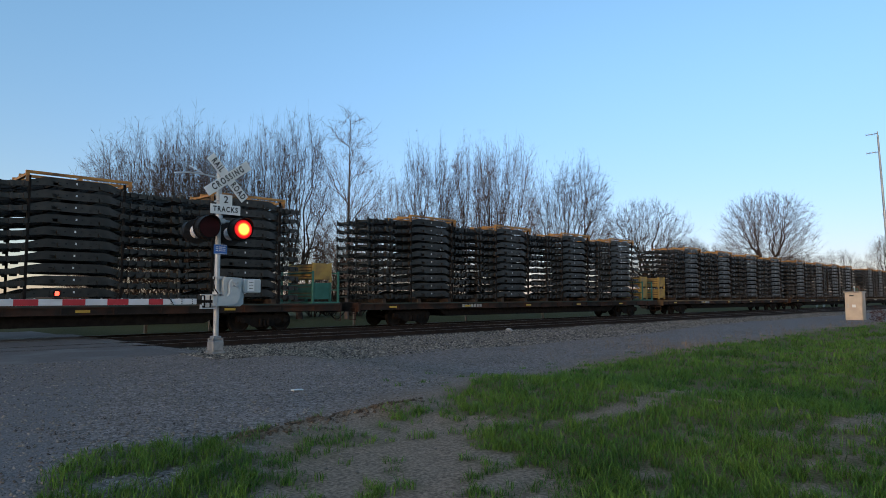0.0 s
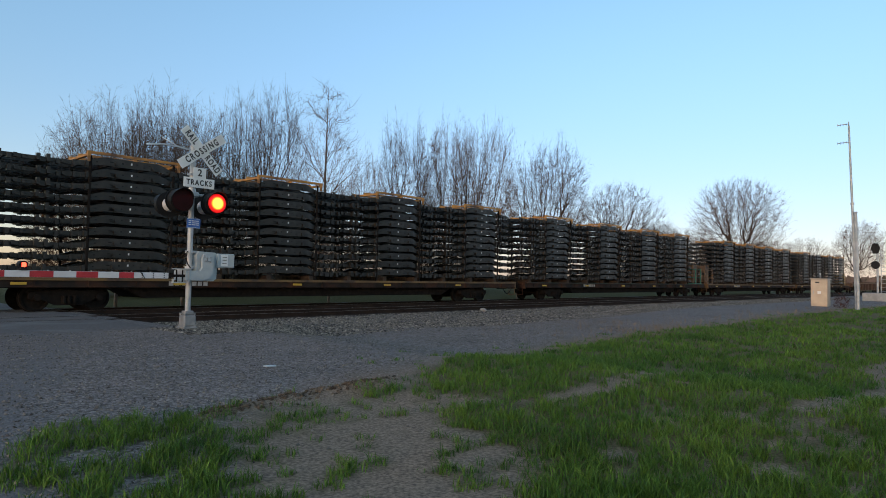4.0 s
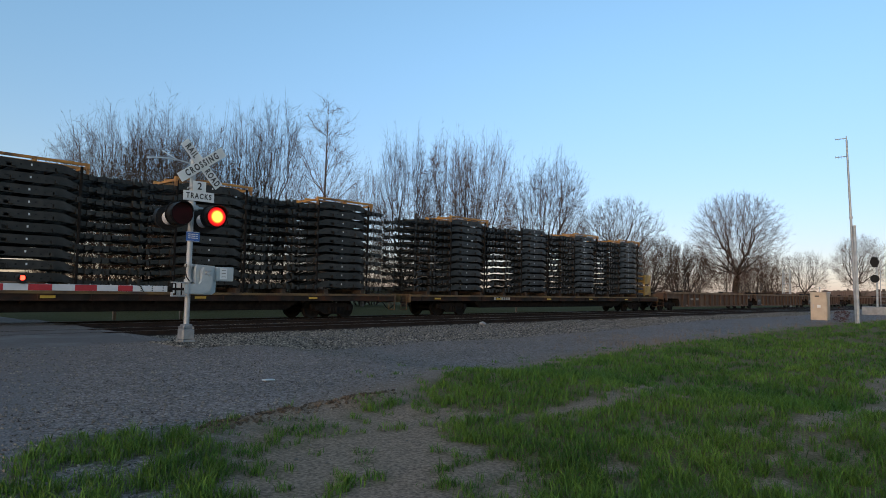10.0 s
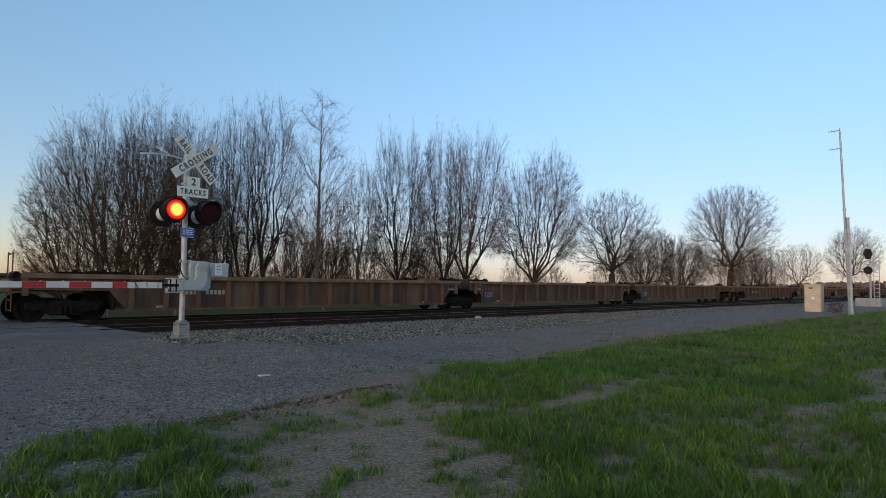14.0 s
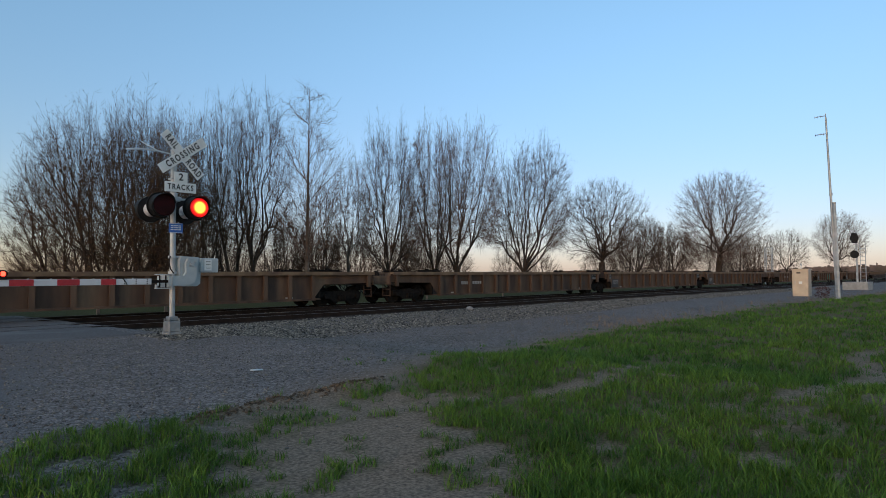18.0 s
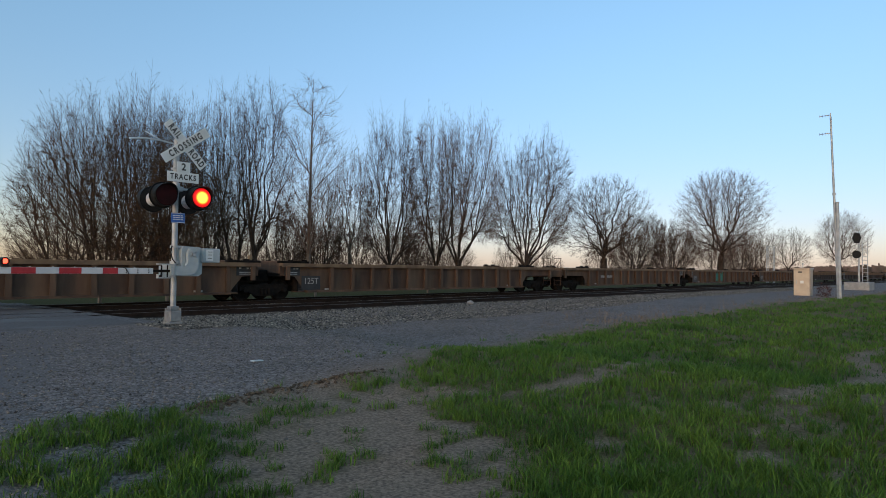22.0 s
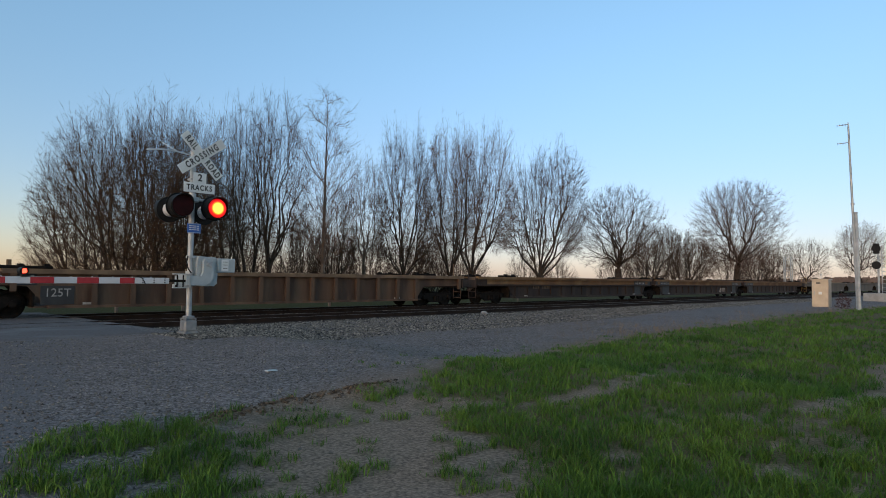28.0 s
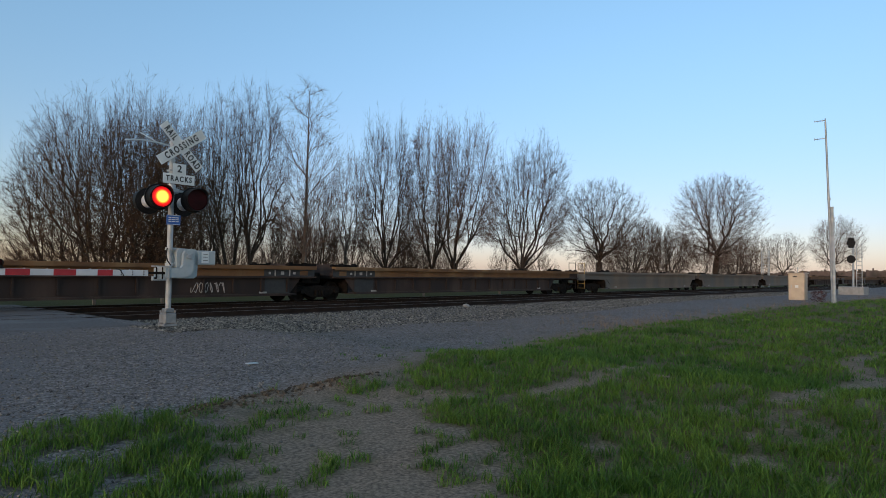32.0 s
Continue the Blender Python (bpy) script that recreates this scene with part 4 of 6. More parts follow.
            for dx in (-0.35, 0.35):
                box(bm, inner + dx - 0.07, inner + dx + 0.07, yy - 0.09, yy + 0.09, top + 0.17, top + 0.25)
            part("container_guide", bm, M["grime_and_shade"], car, "dark container guide on the top rail")
    if not last:
        bogie(car, length)
        for dx in (-0.75, -0.15, 0.75):
            if rng.random() < 0.6:
                h = rng.uniform(0.1, 0.3)
                part("stanchion", boxm(length + dx - 0.06, length + dx + 0.06, -1.2, -1.1, 1.0, 1.52 + h, bevel=0.01), M["chord"], car, "upright steel post at the joint")
        for dx in (-0.98, 0.52):
            part("joint_housing", boxm(length + dx, length + dx + 0.46, -1.30, 1.30, 1.10, 1.62, bevel=0.03), paint, car, "raised steel housing beside the joint")
    if style != "grey":
        for x in ((e0 - 1.05,) if not first else ()) + ((e1 + 0.30,) if not last else ()):
            part("stencil_panel", boxm(x, x + 0.75, -1.374, -1.362, 0.62 + 0.40, 1.40), M["panel_black"], car, "black panel with white lettering")
            bars(car, x + 0.12, 1.06, (0.5,), 0.03, M["stencil"], -1.3745)
            bars(car, x + 0.12, 1.13, (0.5,), 0.03, M["stencil"], -1.3745)
            bars(car, x + 0.10, 1.27, (0.1, -0.15, 0.1, 0.1), 0.06, M["stencil"], -1.3745, gap=0.04)
        if not first and label125 and style != "dark":
            part("weight_panel", boxm(e0 - 0.2, e0 + 0.75, -1.374, -1.362, low + 0.06, 1.0), M["panel_black"], car, "black panel with white lettering")
            lettering("125T", 0.36, M["stencil"], car, pose(e0 + 0.28, -1.376, 0.78, 90))
        if first and label125:
            lettering("53", 0.40, M["panel_black"], car, pose(e1 - 0.75, -1.366, 0.78, 90))
    if first:
        bars(car, e0 + 1.85, 0.86, (0.11, 0.11, 0.11, 0.11, -0.25, 0.11, 0.11, 0.11, 0.11, 0.11, 0.11), 0.16, {"brown": M["stencil"], "dark": M["box_brown"], "grey": M["panel_black"]}[style], -1.3625, gap=0.05)
    for xx in (e0 + 1.0, e1 - 1.4):
        part("data_plate", boxm(xx, xx + 0.34, -1.374, -1.362, low + 0.05, low + 0.12), M["stencil"], car, "pale reflective plate")
    return moving(car, x0)


def spray(car, x, w, h, material, label, seed):
    """Sprayed marks on a well car's side, as broad plain strokes."""
    rng = random.Random(seed)
    n = 9
    for k in range(n):
        cx, cz = x + w * (k + 0.5) / n, 0.86 + rng.uniform(-0.12, 0.12) * h
        m = Matrix.Translation((cx, 0, cz)) @ Matrix.Rotation(radians(rng.uniform(-28, 28)), 4, "Y")
        y = -1.3612 - 0.0006 * k
        bm = box(bmesh.new(), -w / n * 0.8, w / n * 0.8, y - 0.002, y, -h * rng.uniform(0.3, 0.5), h * rng.uniform(0.3, 0.5), 0, m)
        part("sprayed_stroke", bm, material, car, label)


def scrawl(car, x, w, z, h, material, seed):
    """A thin looping scrawl that spells nothing."""
    rng = random.Random(seed)
    for k in range(6):
        bm = bmesh.new()
        x0, turn, lean = x + w * k / 6, rng.uniform(0, 6.28), rng.uniform(0.6, 1.0)
        pts = [Vector((x0 + w / 8 * (i / 9 + 0.6 * math.sin(turn + i * 0.9 * lean)), -1.364, z + h * (0.5 + 0.46 * math.cos(turn * 2 + i * 1.1)))) for i in range(9)]
        for p, q in zip(pts, pts[1:]):
            tube(bm, p, q, 0.013, seg=4)
        part("scrawled_stroke", bm, material, car, "thin pale scrawled stroke")


UNITS = [(153.47, "brown"), (174.58, "brown"), (193.5, "brown"), (214.4, "brown"), (235.45, "brown"), (254.55, "brown"), (275.67, "brown"), (296.71, "brown"), (316.0, "brown"), (337.42, "dark"), (358.7, "dark"), (378.2, "dark"), (400.0, "grey"), (421.05, "grey"), (440.9, "grey"), (462.0, "dark"), (483.1, "dark"), (502.2, "dark"), (523.3, "brown"), (544.4, "brown"), (563.5, "brown"), (584.6, "end")]
rng_train = random.Random(11)
for k, ((xa, style), (xb, _)) in enumerate(zip(UNITS, UNITS[1:])):
    unit = well_unit(xa, xb - xa, k % 3 == 0, k % 3 == 2, style, rng_train)
    if k == 7:
        spray(unit, 7.3, 1.9, 0.85, M["spray_teal"], "teal and green sprayed stroke", 3)
    if k == 10:
        scrawl(unit, 13.6, 1.3, 0.45, 0.42, M["spray_pale"], 5)

# crates at the ends of the flat cars
for j, dx, w, paints, sx, sw, kind in (
    (1, -1.60, 0.95, ("green", "box_yellow"), -1.75, 1.25, "green"),
    (2, -1.92, 0.95, ("box_yellow", "box_yellow"), -2.15, 1.32, "green"),
    (2, 0.74, 0.95, ("box_yellow", "box_yellow"), 0.42, 0.0, ""),
    (4, -1.75, 0.85, ("box_brown", "box_brown"), -1.85, 1.1, "green"),
    (4, 0.86, 0.85, ("box_brown", "box_brown"), 0.66, 1.2, "box_brown"),
    (6, -1.85, 1.0, ("box_yellow", "box_yellow"), 0, 0.0, ""),
):
    crates_at(JOINTS[j] + dx, w, paints)
    if kind:
        stake_rack(JOINTS[j] + sx, sw, kind)

# ---- crossing signal and gate ----
MAST = (7.04, 14.78)
FLIPS = []


def ring_disc(r, depth, seg=32):
    bm = bmesh.new()
    tube(bm, (0, 0, 0), (0, depth, 0), r, seg=seg)
    return bm


def light_unit(parent, x, y, z, back):
    """One flashing light: round black backboard, visor, grey housing and a red lens. It faces -y, or +y when back."""
    head = part("light_head", ring_disc(0.30, 0.012), M["black"], parent, "round black backboard with visor", at=pose(x, y, z, 0, 0, 180 if back else 0))
    bm = bmesh.new()
    tube(bm, (0, 0.012, 0), (0, 0.20, 0), 0.165, 0.13, seg=20)
    tube(bm, (0, 0.20, 0), (0, 0.23, 0), 0.13, 0.05, seg=20)
    part("housing", bm, M["lamp_grey"], head, "grey cast lamp housing")
    bm = bmesh.new()
    n, r = 24, 0.265
    lo, hi = [], []
    for i in range(n + 1):
        a = radians(-60 + 300 * i / n)
        d = 0.36 * (0.55 + 0.45 * max(0.0, math.sin(a)))
        for ring, rr in ((lo, r), (hi, r - 0.006)):
            ring.append((bm.verts.new((rr * math.cos(a), 0, rr * math.sin(a))), bm.verts.new((rr * math.cos(a), -d, rr * math.sin(a)))))
    for i in range(n):
        for ring, fl in ((lo, False), (hi, True)):
            q = (ring[i][0], ring[i + 1][0], ring[i + 1][1], ring[i][1])
            bm.faces.new(q if fl else q[::-1])
        bm.faces.new((lo[i][1], lo[i + 1][1], hi[i + 1][1], hi[i][1]))
    part("visor", bm, M["black"], head)
    if back:
        part("lens", ring_disc(0.15, 0.01), M["lens_dark"], head, "unlit red lens", at=pose(0, -0.02, 0))
    return head


def turning_lens(parent, at, r):
    """A lens on an upright pin: one face glows, the other is dark."""
    # added black cup that blocks stray light from the turned-away lit face
    cup = bmesh.new()
    for rr, fl in ((r + 0.012, False), (r + 0.018, True)):
        ring = [(cup.verts.new((rr * math.cos(k * math.pi / 14), -0.02, rr * math.sin(k * math.pi / 14))), cup.verts.new((rr * math.cos(k * math.pi / 14), 0.20, rr * math.sin(k * math.pi / 14)))) for k in range(28)]
        for k in range(28):
            a, b = ring[k], ring[(k + 1) % 28]
            cup.faces.new((a[0], b[0], b[1], a[1]) if fl else (a[1], b[1], b[0], a[0]))
    part("lamp_well", cup, M["black"], parent, at=at)
    pin = part("lens", tube(bmesh.new(), (0, 0, -r), (0, 0, r), 0.006, seg=6), M["black"], parent, "red signal lens", at=at)
    b = bmesh.new()
    bmesh.ops.create_uvsphere(b, u_segments=28, v_segments=14, radius=r - 0.008, matrix=Matrix.Diagonal((1, 0.16, 1, 1)))
    bmesh.ops.bisect_plane(b, geom=b.verts[:] + b.edges[:] + b.faces[:], plane_co=(0, -0.002, 0), plane_no=(0, 1, 0), clear_outer=True)
    part("lit_face", b, M["lens_lit"] if r > 0.1 else M["lens_small"], pin, "glowing red lens face with a yellow heart")
    b = bmesh.new()
    tube(b, (0, 0.002, 0), (0, 0.012, 0), r + 0.009, seg=28)
    part("dark_face", b, M["lens_dark"], pin, "unlit red lens face")
    return pin


def crossing_signal():
    sig = empty("crossing_signal", "railroad crossing signal mast with crossbuck, flashing lights and lowered gate", "crossing signal", at=pose(*MAST, 0.02))
    bm = bmesh.new()
    box(bm, -0.16, 0.16, -0.16, 0.16, 0.0, 0.05, 0.01)
    box(bm, -0.145, 0.145, -0.145, 0.145, 0.05, 0.31, 0.03)
    box(bm, -0.105, 0.105, -0.105, 0.105, 0.31, 0.41, 0.02)
    for a in (-0.115, 0.115):
        for b in (-0.115, 0.115):
            tube(bm, (a, b, 0.30), (a, b, 0.36), 0.022, seg=6)
            tube(bm, (a, b, 0.05), (a, b, 0.09), 0.03, seg=6)
    part("junction_base", bm, M["cast"], sig, "cast grey junction-box base with bolts")
    part("mast", tube(bmesh.new(), (0, 0, 0.35), (0, 0, 4.26), 0.064, seg=20), M["galv"], sig)
    part("mast_cap", tube(bmesh.new(), (0, 0, 4.26), (0, 0, 4.33), 0.08, 0.03, seg=20), M["galv"], sig)
    # crossbuck
    for ang, words, dy, sp in ((-47, ("RAIL", "ROAD"), -0.105, 0.39), (36, ("CROSSING",), -0.115, 0)):
        bl = part("crossbuck_blade", boxm(-0.66, 0.66, -0.004, 0.004, -0.115, 0.115, bevel=0.003), M["sign"], sig, "white blade of the crossbuck", at=pose(0.165, dy, 4.17) @ pose(0, 0, 0, 0, -ang, 0))
        if len(words) == 2:
            for wd, xx in zip(words, (-sp, sp)):
                lettering(wd, 0.19, M["ink"], bl, pose(xx, -0.0055, 0.0, 90) @ Matrix.Diagonal((0.74, 1.12, 1, 1)), spacing=1.28, bold=0.006)
        else:
            lettering(words[0], 0.19, M["ink"], bl, pose(0, -0.0055, 0.0, 90) @ Matrix.Diagonal((0.80, 1.1, 1, 1)), spacing=1.4, bold=0.006)
    pl = part("count_plate", boxm(-0.16, 0.16, -0.004, 0.004, -0.125, 0.125, bevel=0.003), M["sign"], sig, "white plate reading 2", at=pose(0.135, -0.09, 3.64))
    lettering("2", 0.23, M["ink"], pl, pose(0, -0.0055, 0, 90), bold=0.005)
    pl = part("tracks_plate", boxm(-0.38, 0.38, -0.004, 0.004, -0.115, 0.115, bevel=0.003), M["sign"], sig, "white plate reading TRACKS", at=pose(0.125, -0.096, 3.405))
    lettering("TRACKS", 0.175, M["ink"], pl, pose(0, -0.0055, 0, 90) @ Matrix.Diagonal((0.80, 1.0, 1, 1)), spacing=1.3, bold=0.005)
    bm = bmesh.new()
    for z in (4.00, 3.60, 3.36):
        box(bm, -0.085, 0.085, -0.084, 0.085, z - 0.02, z + 0.02)
    part("sign_clamps", bm, M["galv"], sig)
    # lights
    bm = bmesh.new()
    tube(bm, (-0.42, -0.10, 3.12), (0.42, -0.10, 3.12), 0.028, seg=10)
    box(bm, -0.11, 0.11, -0.16, 0.09, 3.06, 3.18, 0.02)
    for x in (-0.40, 0.40):
        tube(bm, (x, -0.10, 3.12), (x, -0.10, 2.95), 0.024, seg=8)
    part("light_arm", bm, M["galv"], sig)
    for x in (-0.415, 0.42):
        h = light_unit(sig, x, -0.22, 2.93, False)
        FLIPS.append((turning_lens(h, pose(0, -0.21, 0), 0.235), pose(0, -0.21, 0), "left" if x < 0 else "right"))
        light_unit(sig, x, 0.26, 2.87, True)
    bm = bmesh.new()
    tube(bm, (0, 0, 3.19), (0, 0, 3.27), 0.09, seg=16)
    part("arm_collar", bm, M["galv"], sig)
    # notice
    bs = part("notice_plate", boxm(-0.165, 0.165, -0.004, 0.004, -0.115, 0.115, bevel=0.003), M["blue"], sig, "small blue notice plate with white text lines", at=pose(0.03, -0.08, 2.45))
    bars(bs, -0.15, 0.10, (0.30,), 0.008, M["sign"], -0.005)
    bars(bs, -0.15, -0.108, (0.30,), 0.008, M["sign"], -0.005)
    for z in (0.045, 0.0, -0.045):
        bars(bs, -0.12, z, (0.06, 0.09, 0.06), 0.018, M["sign"], -0.005, gap=0.015)
    # pipe bracket at the top
    bm = bmesh.new()
    pts = [Vector(p) for p in ((0, 0, 4.17), (-0.35, 0.02, 4.21), (-0.7, 0.05, 4.22), (-1.05, 0.08, 4.17))]
    for a, b in zip(pts, pts[1:]):
        tube(bm, a, b, 0.018, seg=8)
    tube(bm, (-0.35, 0.02, 4.21), (-0.62, 0.3, 4.43), 0.012, seg=8)
    part("top_bracket", bm, M["galv"], sig, "thin bent pipe bracket")
    # gate mechanism
    g = part("gate_mechanism", prism(bmesh.new(), [(0.10, 1.10), (0.52, 1.10), (0.60, 1.16), (0.62, 1.72), (0.55, 1.78), (0.14, 1.80), (0.10, 1.70)], -0.16, 0.16), M["mech"], sig, "pale grey gate mechanism housing")
    bmesh_arm = bmesh.new()
    prism(bmesh_arm, [(-0.22, 1.12), (0.22, 1.12), (0.36, 1.17), (0.44, 1.30), (0.46, 1.66), (0.40, 1.74), (0.24, 1.74), (0.19, 1.66), (0.19, 1.42), (0.14, 1.34), (-0.22, 1.34)], -0.30, -0.20)
    part("support_arm", bmesh_arm, M["mech"], g, "curved pale grey support arm")
    part("support_arm", prism(bmesh.new(), [(-0.22, 1.12), (0.22, 1.12), (0.36, 1.17), (0.44, 1.30), (0.46, 1.66), (0.40, 1.74), (0.24, 1.74), (0.19, 1.66), (0.19, 1.42), (0.14, 1.34), (-0.22, 1.34)], 0.20, 0.30), M["mech"], g)
    bm = bmesh.new()
    for x, z in ((0.26, 1.66), (0.38, 1.66), (0.26, 1.58), (0.38, 1.55)):
        tube(bm, (x, -0.325, z), (x, -0.30, z), 0.022, seg=6)
    tube(bm, (0.32, -0.34, 1.61), (0.32, -0.30, 1.61), 0.045, seg=8)
    part("bolts", bm, M["galv"], g)
    part("counterweight", boxm(0.58, 1.02, -0.24, -0.06, 1.42, 1.76, bevel=0.02), M["mech"], g, "pale grey counterweight block")
    part("counterweight", boxm(0.58, 1.02, 0.06, 0.24, 1.42, 1.76, bevel=0.02), M["mech"], g, "pale grey counterweight block")
    pp = part("paper_notice", boxm(0.66, 0.84, -0.244, -0.241, 1.47, 1.73), M["sign"], g, "white notice sheet")
    bars(pp, 0.70, 1.67, (0.11,), 0.012, M["ink"], -0.2445)
    bars(pp, 0.70, 1.60, (0.11,), 0.012, M["ink"], -0.2445)
    bars(pp, 0.70, 1.52, (0.11,), 0.012, M["ink"], -0.2445)
    for z in (1.055, 1.365):
        part("yoke_plate", boxm(-0.50, -0.14, -0.31, -0.19, z, z + 0.022), M["galv"], g)
    part("yoke_plate", boxm(-0.16, -0.12, -0.31, 0.31, 1.08, 1.365), M["galv"], g)
    part("yoke_plate", boxm(-0.50, -0.475, -0.29, -0.21, 1.08, 1.15), M["galv"], g)
    bm = bmesh.new()
    box(bm, -0.64, -0.18, -0.27, -0.24, 1.19, 1.25)
    for x in (-0.40, -0.26):
        tube(bm, (x, -0.23, 1.08), (x, -0.23, 1.36), 0.016, seg=8)
    part("arm_tongue", bm, M["grime_and_shade"], g, "dark steel tongue that holds the arm")
    for z in (1.42, 1.78):
        bm = tube(bmesh.new(), (0, 0, z - 0.03), (0, 0, z + 0.03), 0.10, seg=14)
        box(bm, -0.02, 0.16, -0.06, 0.06, z - 0.03, z + 0.03)
        part("mast_clamp", bm, M["galv"], g)
    bm = bmesh.new()
    pts = [Vector((-0.10, -0.09, 1.80)), Vector((-0.13, -0.10, 1.65)), Vector((-0.10, -0.12, 1.5)), Vector((-0.04, -0.16, 1.40))]
    for a, b in zip(pts, pts[1:]):
        tube(bm, a, b, 0.014, seg=6)
    part("cable", bm, M["black"], g, "black loose cable")
    # arm
    arm = part("gate_arm", boxm(-7.6, -0.60, -0.275, -0.235, 1.155, 1.285, bevel=0.006), M["white"], g, "white gate arm with red stripes, lowered")
    x = -1.355
    first = True
    while x > -7.4:
        w = 0.305 if first else 0.415
        part("red_stripe", boxm(x - w, x, -0.2785, -0.2745, 1.158, 1.282), M["red"], arm, "red reflective stripe")
        x -= 0.72 if first else 0.83
        first = False
    screw = shared("screw", tube(bmesh.new(), (0, -0.0065, 0), (0, 0.0065, 0), 0.012, seg=6), M["black"])
    for k in range(9):
        part("screw", screw, None, arm, at=pose(-0.70 - 0.24 * (k % 3), -0.279, 1.18 + 0.04 * (k // 3)))
    clip = shared("cable_clip", tube(bmesh.new(), (0, 0, 0), (0, 0, 0.02), 0.014, seg=6), M["galv"])
    for k in range(16):
        part("cable_clip", clip, None, arm, at=pose(-1.0 - 0.4 * k, -0.255, 1.284))
    bm = bmesh.new()
    pts = [Vector((-1.30, -0.28, 1.30)), Vector((-1.22, -0.285, 1.29)), Vector((-1.15, -0.285, 1.20)), Vector((-1.13, -0.285, 1.15))]
    for a, b in zip(pts, pts[1:]):
        tube(bm, a, b, 0.009, seg=6)
    part("arm_cable", bm, M["black"], arm)
    for x in (-3.42, -5.6, -7.5):
        bm = bmesh.new()
        box(bm, x - 0.07, x + 0.07, -0.31, -0.20, 1.285, 1.32, 0.01)
        tube(bm, (x - 0.055, -0.255, 1.40), (x - 0.045, -0.255, 1.40), 0.055, seg=16)
        tube(bm, (x + 0.045, -0.255, 1.40), (x + 0.055, -0.255, 1.40), 0.055, seg=16)
        box(bm, x - 0.05, x + 0.05, -0.275, -0.235, 1.32, 1.35)
        lamp = part("arm_lamp", bm, M["black"], arm, "small red gate lamp")
        FLIPS.append((turning_lens(lamp, pose(x, -0.255, 1.395), 0.06), pose(x, -0.255, 1.395), "right"))


crossing_signal()

# ---- wayside cabinet, poles and signals ----


def signal_cabinet():
    c = empty("signal_cabinet", "silver metal wayside cabinet standing on gravel", "cabinet", at=pose(43.6, 10.35, 0.0, 0, 0, 2))
    part("body", boxm(-0.45, 0.45, -0.52, 0.34, -0.06, 1.56, bevel=0.015), M["cabinet"], c)
    part("roof", boxm(-0.50, 0.50, -0.57, 0.39, 1.56, 1.63, bevel=0.015), M["cabinet"], c)
    d = part("door", boxm(-0.465, -0.451, -0.44, 0.26, 0.10, 1.46, bevel=0.004), M["cabinet"], c)
    part("handle", boxm(-0.49, -0.465, 0.16, 0.20, 0.70, 0.90), M["galv"], d)
    part("notice", boxm(-0.4685, -0.4655, -0.20, -0.02, 0.72, 0.88), M["sign"], d, "white notice plate")
    part("notice", boxm(-0.4685, -0.4655, -0.12, 0.10, 1.35, 1.43), M["panel_black"], d, "dark vent slot")
    bm = bmesh.new()
    tube(bm, (0.1, -0.05, 1.63), (0.1, -0.05, 1.85), 0.02, seg=6)
    tube(bm, (0.1, -0.05, 1.85), (0.1, -0.05, 1.95), 0.05, seg=8)
    part("vent", bm, M["galv"], c)
    part("skirt_door", boxm(-0.34, 0.34, -0.535, -0.521, 0.10, 1.46, bevel=0.004), M["cabinet"], c)


signal_cabinet()


def tall_pole():
    p = empty("antenna_pole", "tall slim grey metal antenna pole beside the cabinet", "pole", at=pose(38.6, 7.55, 0.0, 0, 0, 0))
    part("shaft", tube(bmesh.new(), (0, -0.10, -0.1), (0.0, 0.20, 9.50), 0.075, 0.045, seg=12), M["galv"], p)
    part("tip", tube(bmesh.new(), (0.0, 0.20, 9.50), (0.0, 0.21, 9.72), 0.03, 0.02, seg=8), M["galv"], p)
    for z in (8.65, 9.60):
        an = part("antenna", tube(bmesh.new(), (0, 0.20, z), (0.05, 0.73, z), 0.02, seg=6), M["galv"], p, "small yagi antenna boom")
        for k in range(4):
            part("element", tube(bmesh.new(), (0.05, 0.33 + 0.13 * k, z - 0.07), (0.05, 0.33 + 0.13 * k, z + 0.07), 0.008, seg=5), M["galv"], an)
    part("collar", tube(bmesh.new(), (0, 0.065, 5.4), (0, 0.068, 5.5), 0.09, seg=12), M["galv"], p)
    q = empty("short_pole", "stout grey steel pole beside the antenna pole", "pole", at=pose(38.5, 7.36, 0.0))
    part("shaft", tube(bmesh.new(), (0, 0, -0.1), (0.0, 0.10, 4.95), 0.085, 0.075, seg=14), M["galv"], q)
    part("cap", tube(bmesh.new(), (0, 0.10, 4.95), (0, 0.10, 5.02), 0.09, seg=14), M["galv"], q)


tall_pole()


def wreath():
    rng = random.Random(5)
    w = empty("faded_wreath", "clump of faded red leaves at the pole's foot", "plant debris", at=pose(40.5, 8.5, 0.0))
    bm = bmesh.new()
    for k in range(420):
        a, r = rng.uniform(0, 6.28), 0.45 * rng.random() ** 0.5
        x, y, z = r * math.cos(a) * 0.9, r * math.sin(a) * 0.85, rng.uniform(0.02, 0.85) * (1.1 - r)
        s = rng.uniform(0.03, 0.07)
        bm.faces.new([bm.verts.new((x + rng.uniform(-s, s), y + rng.uniform(-s, s), z + rng.uniform(-s, s))) for _ in range(3)])
    part("leaves", bm, M["flowers"], w)


wreath()


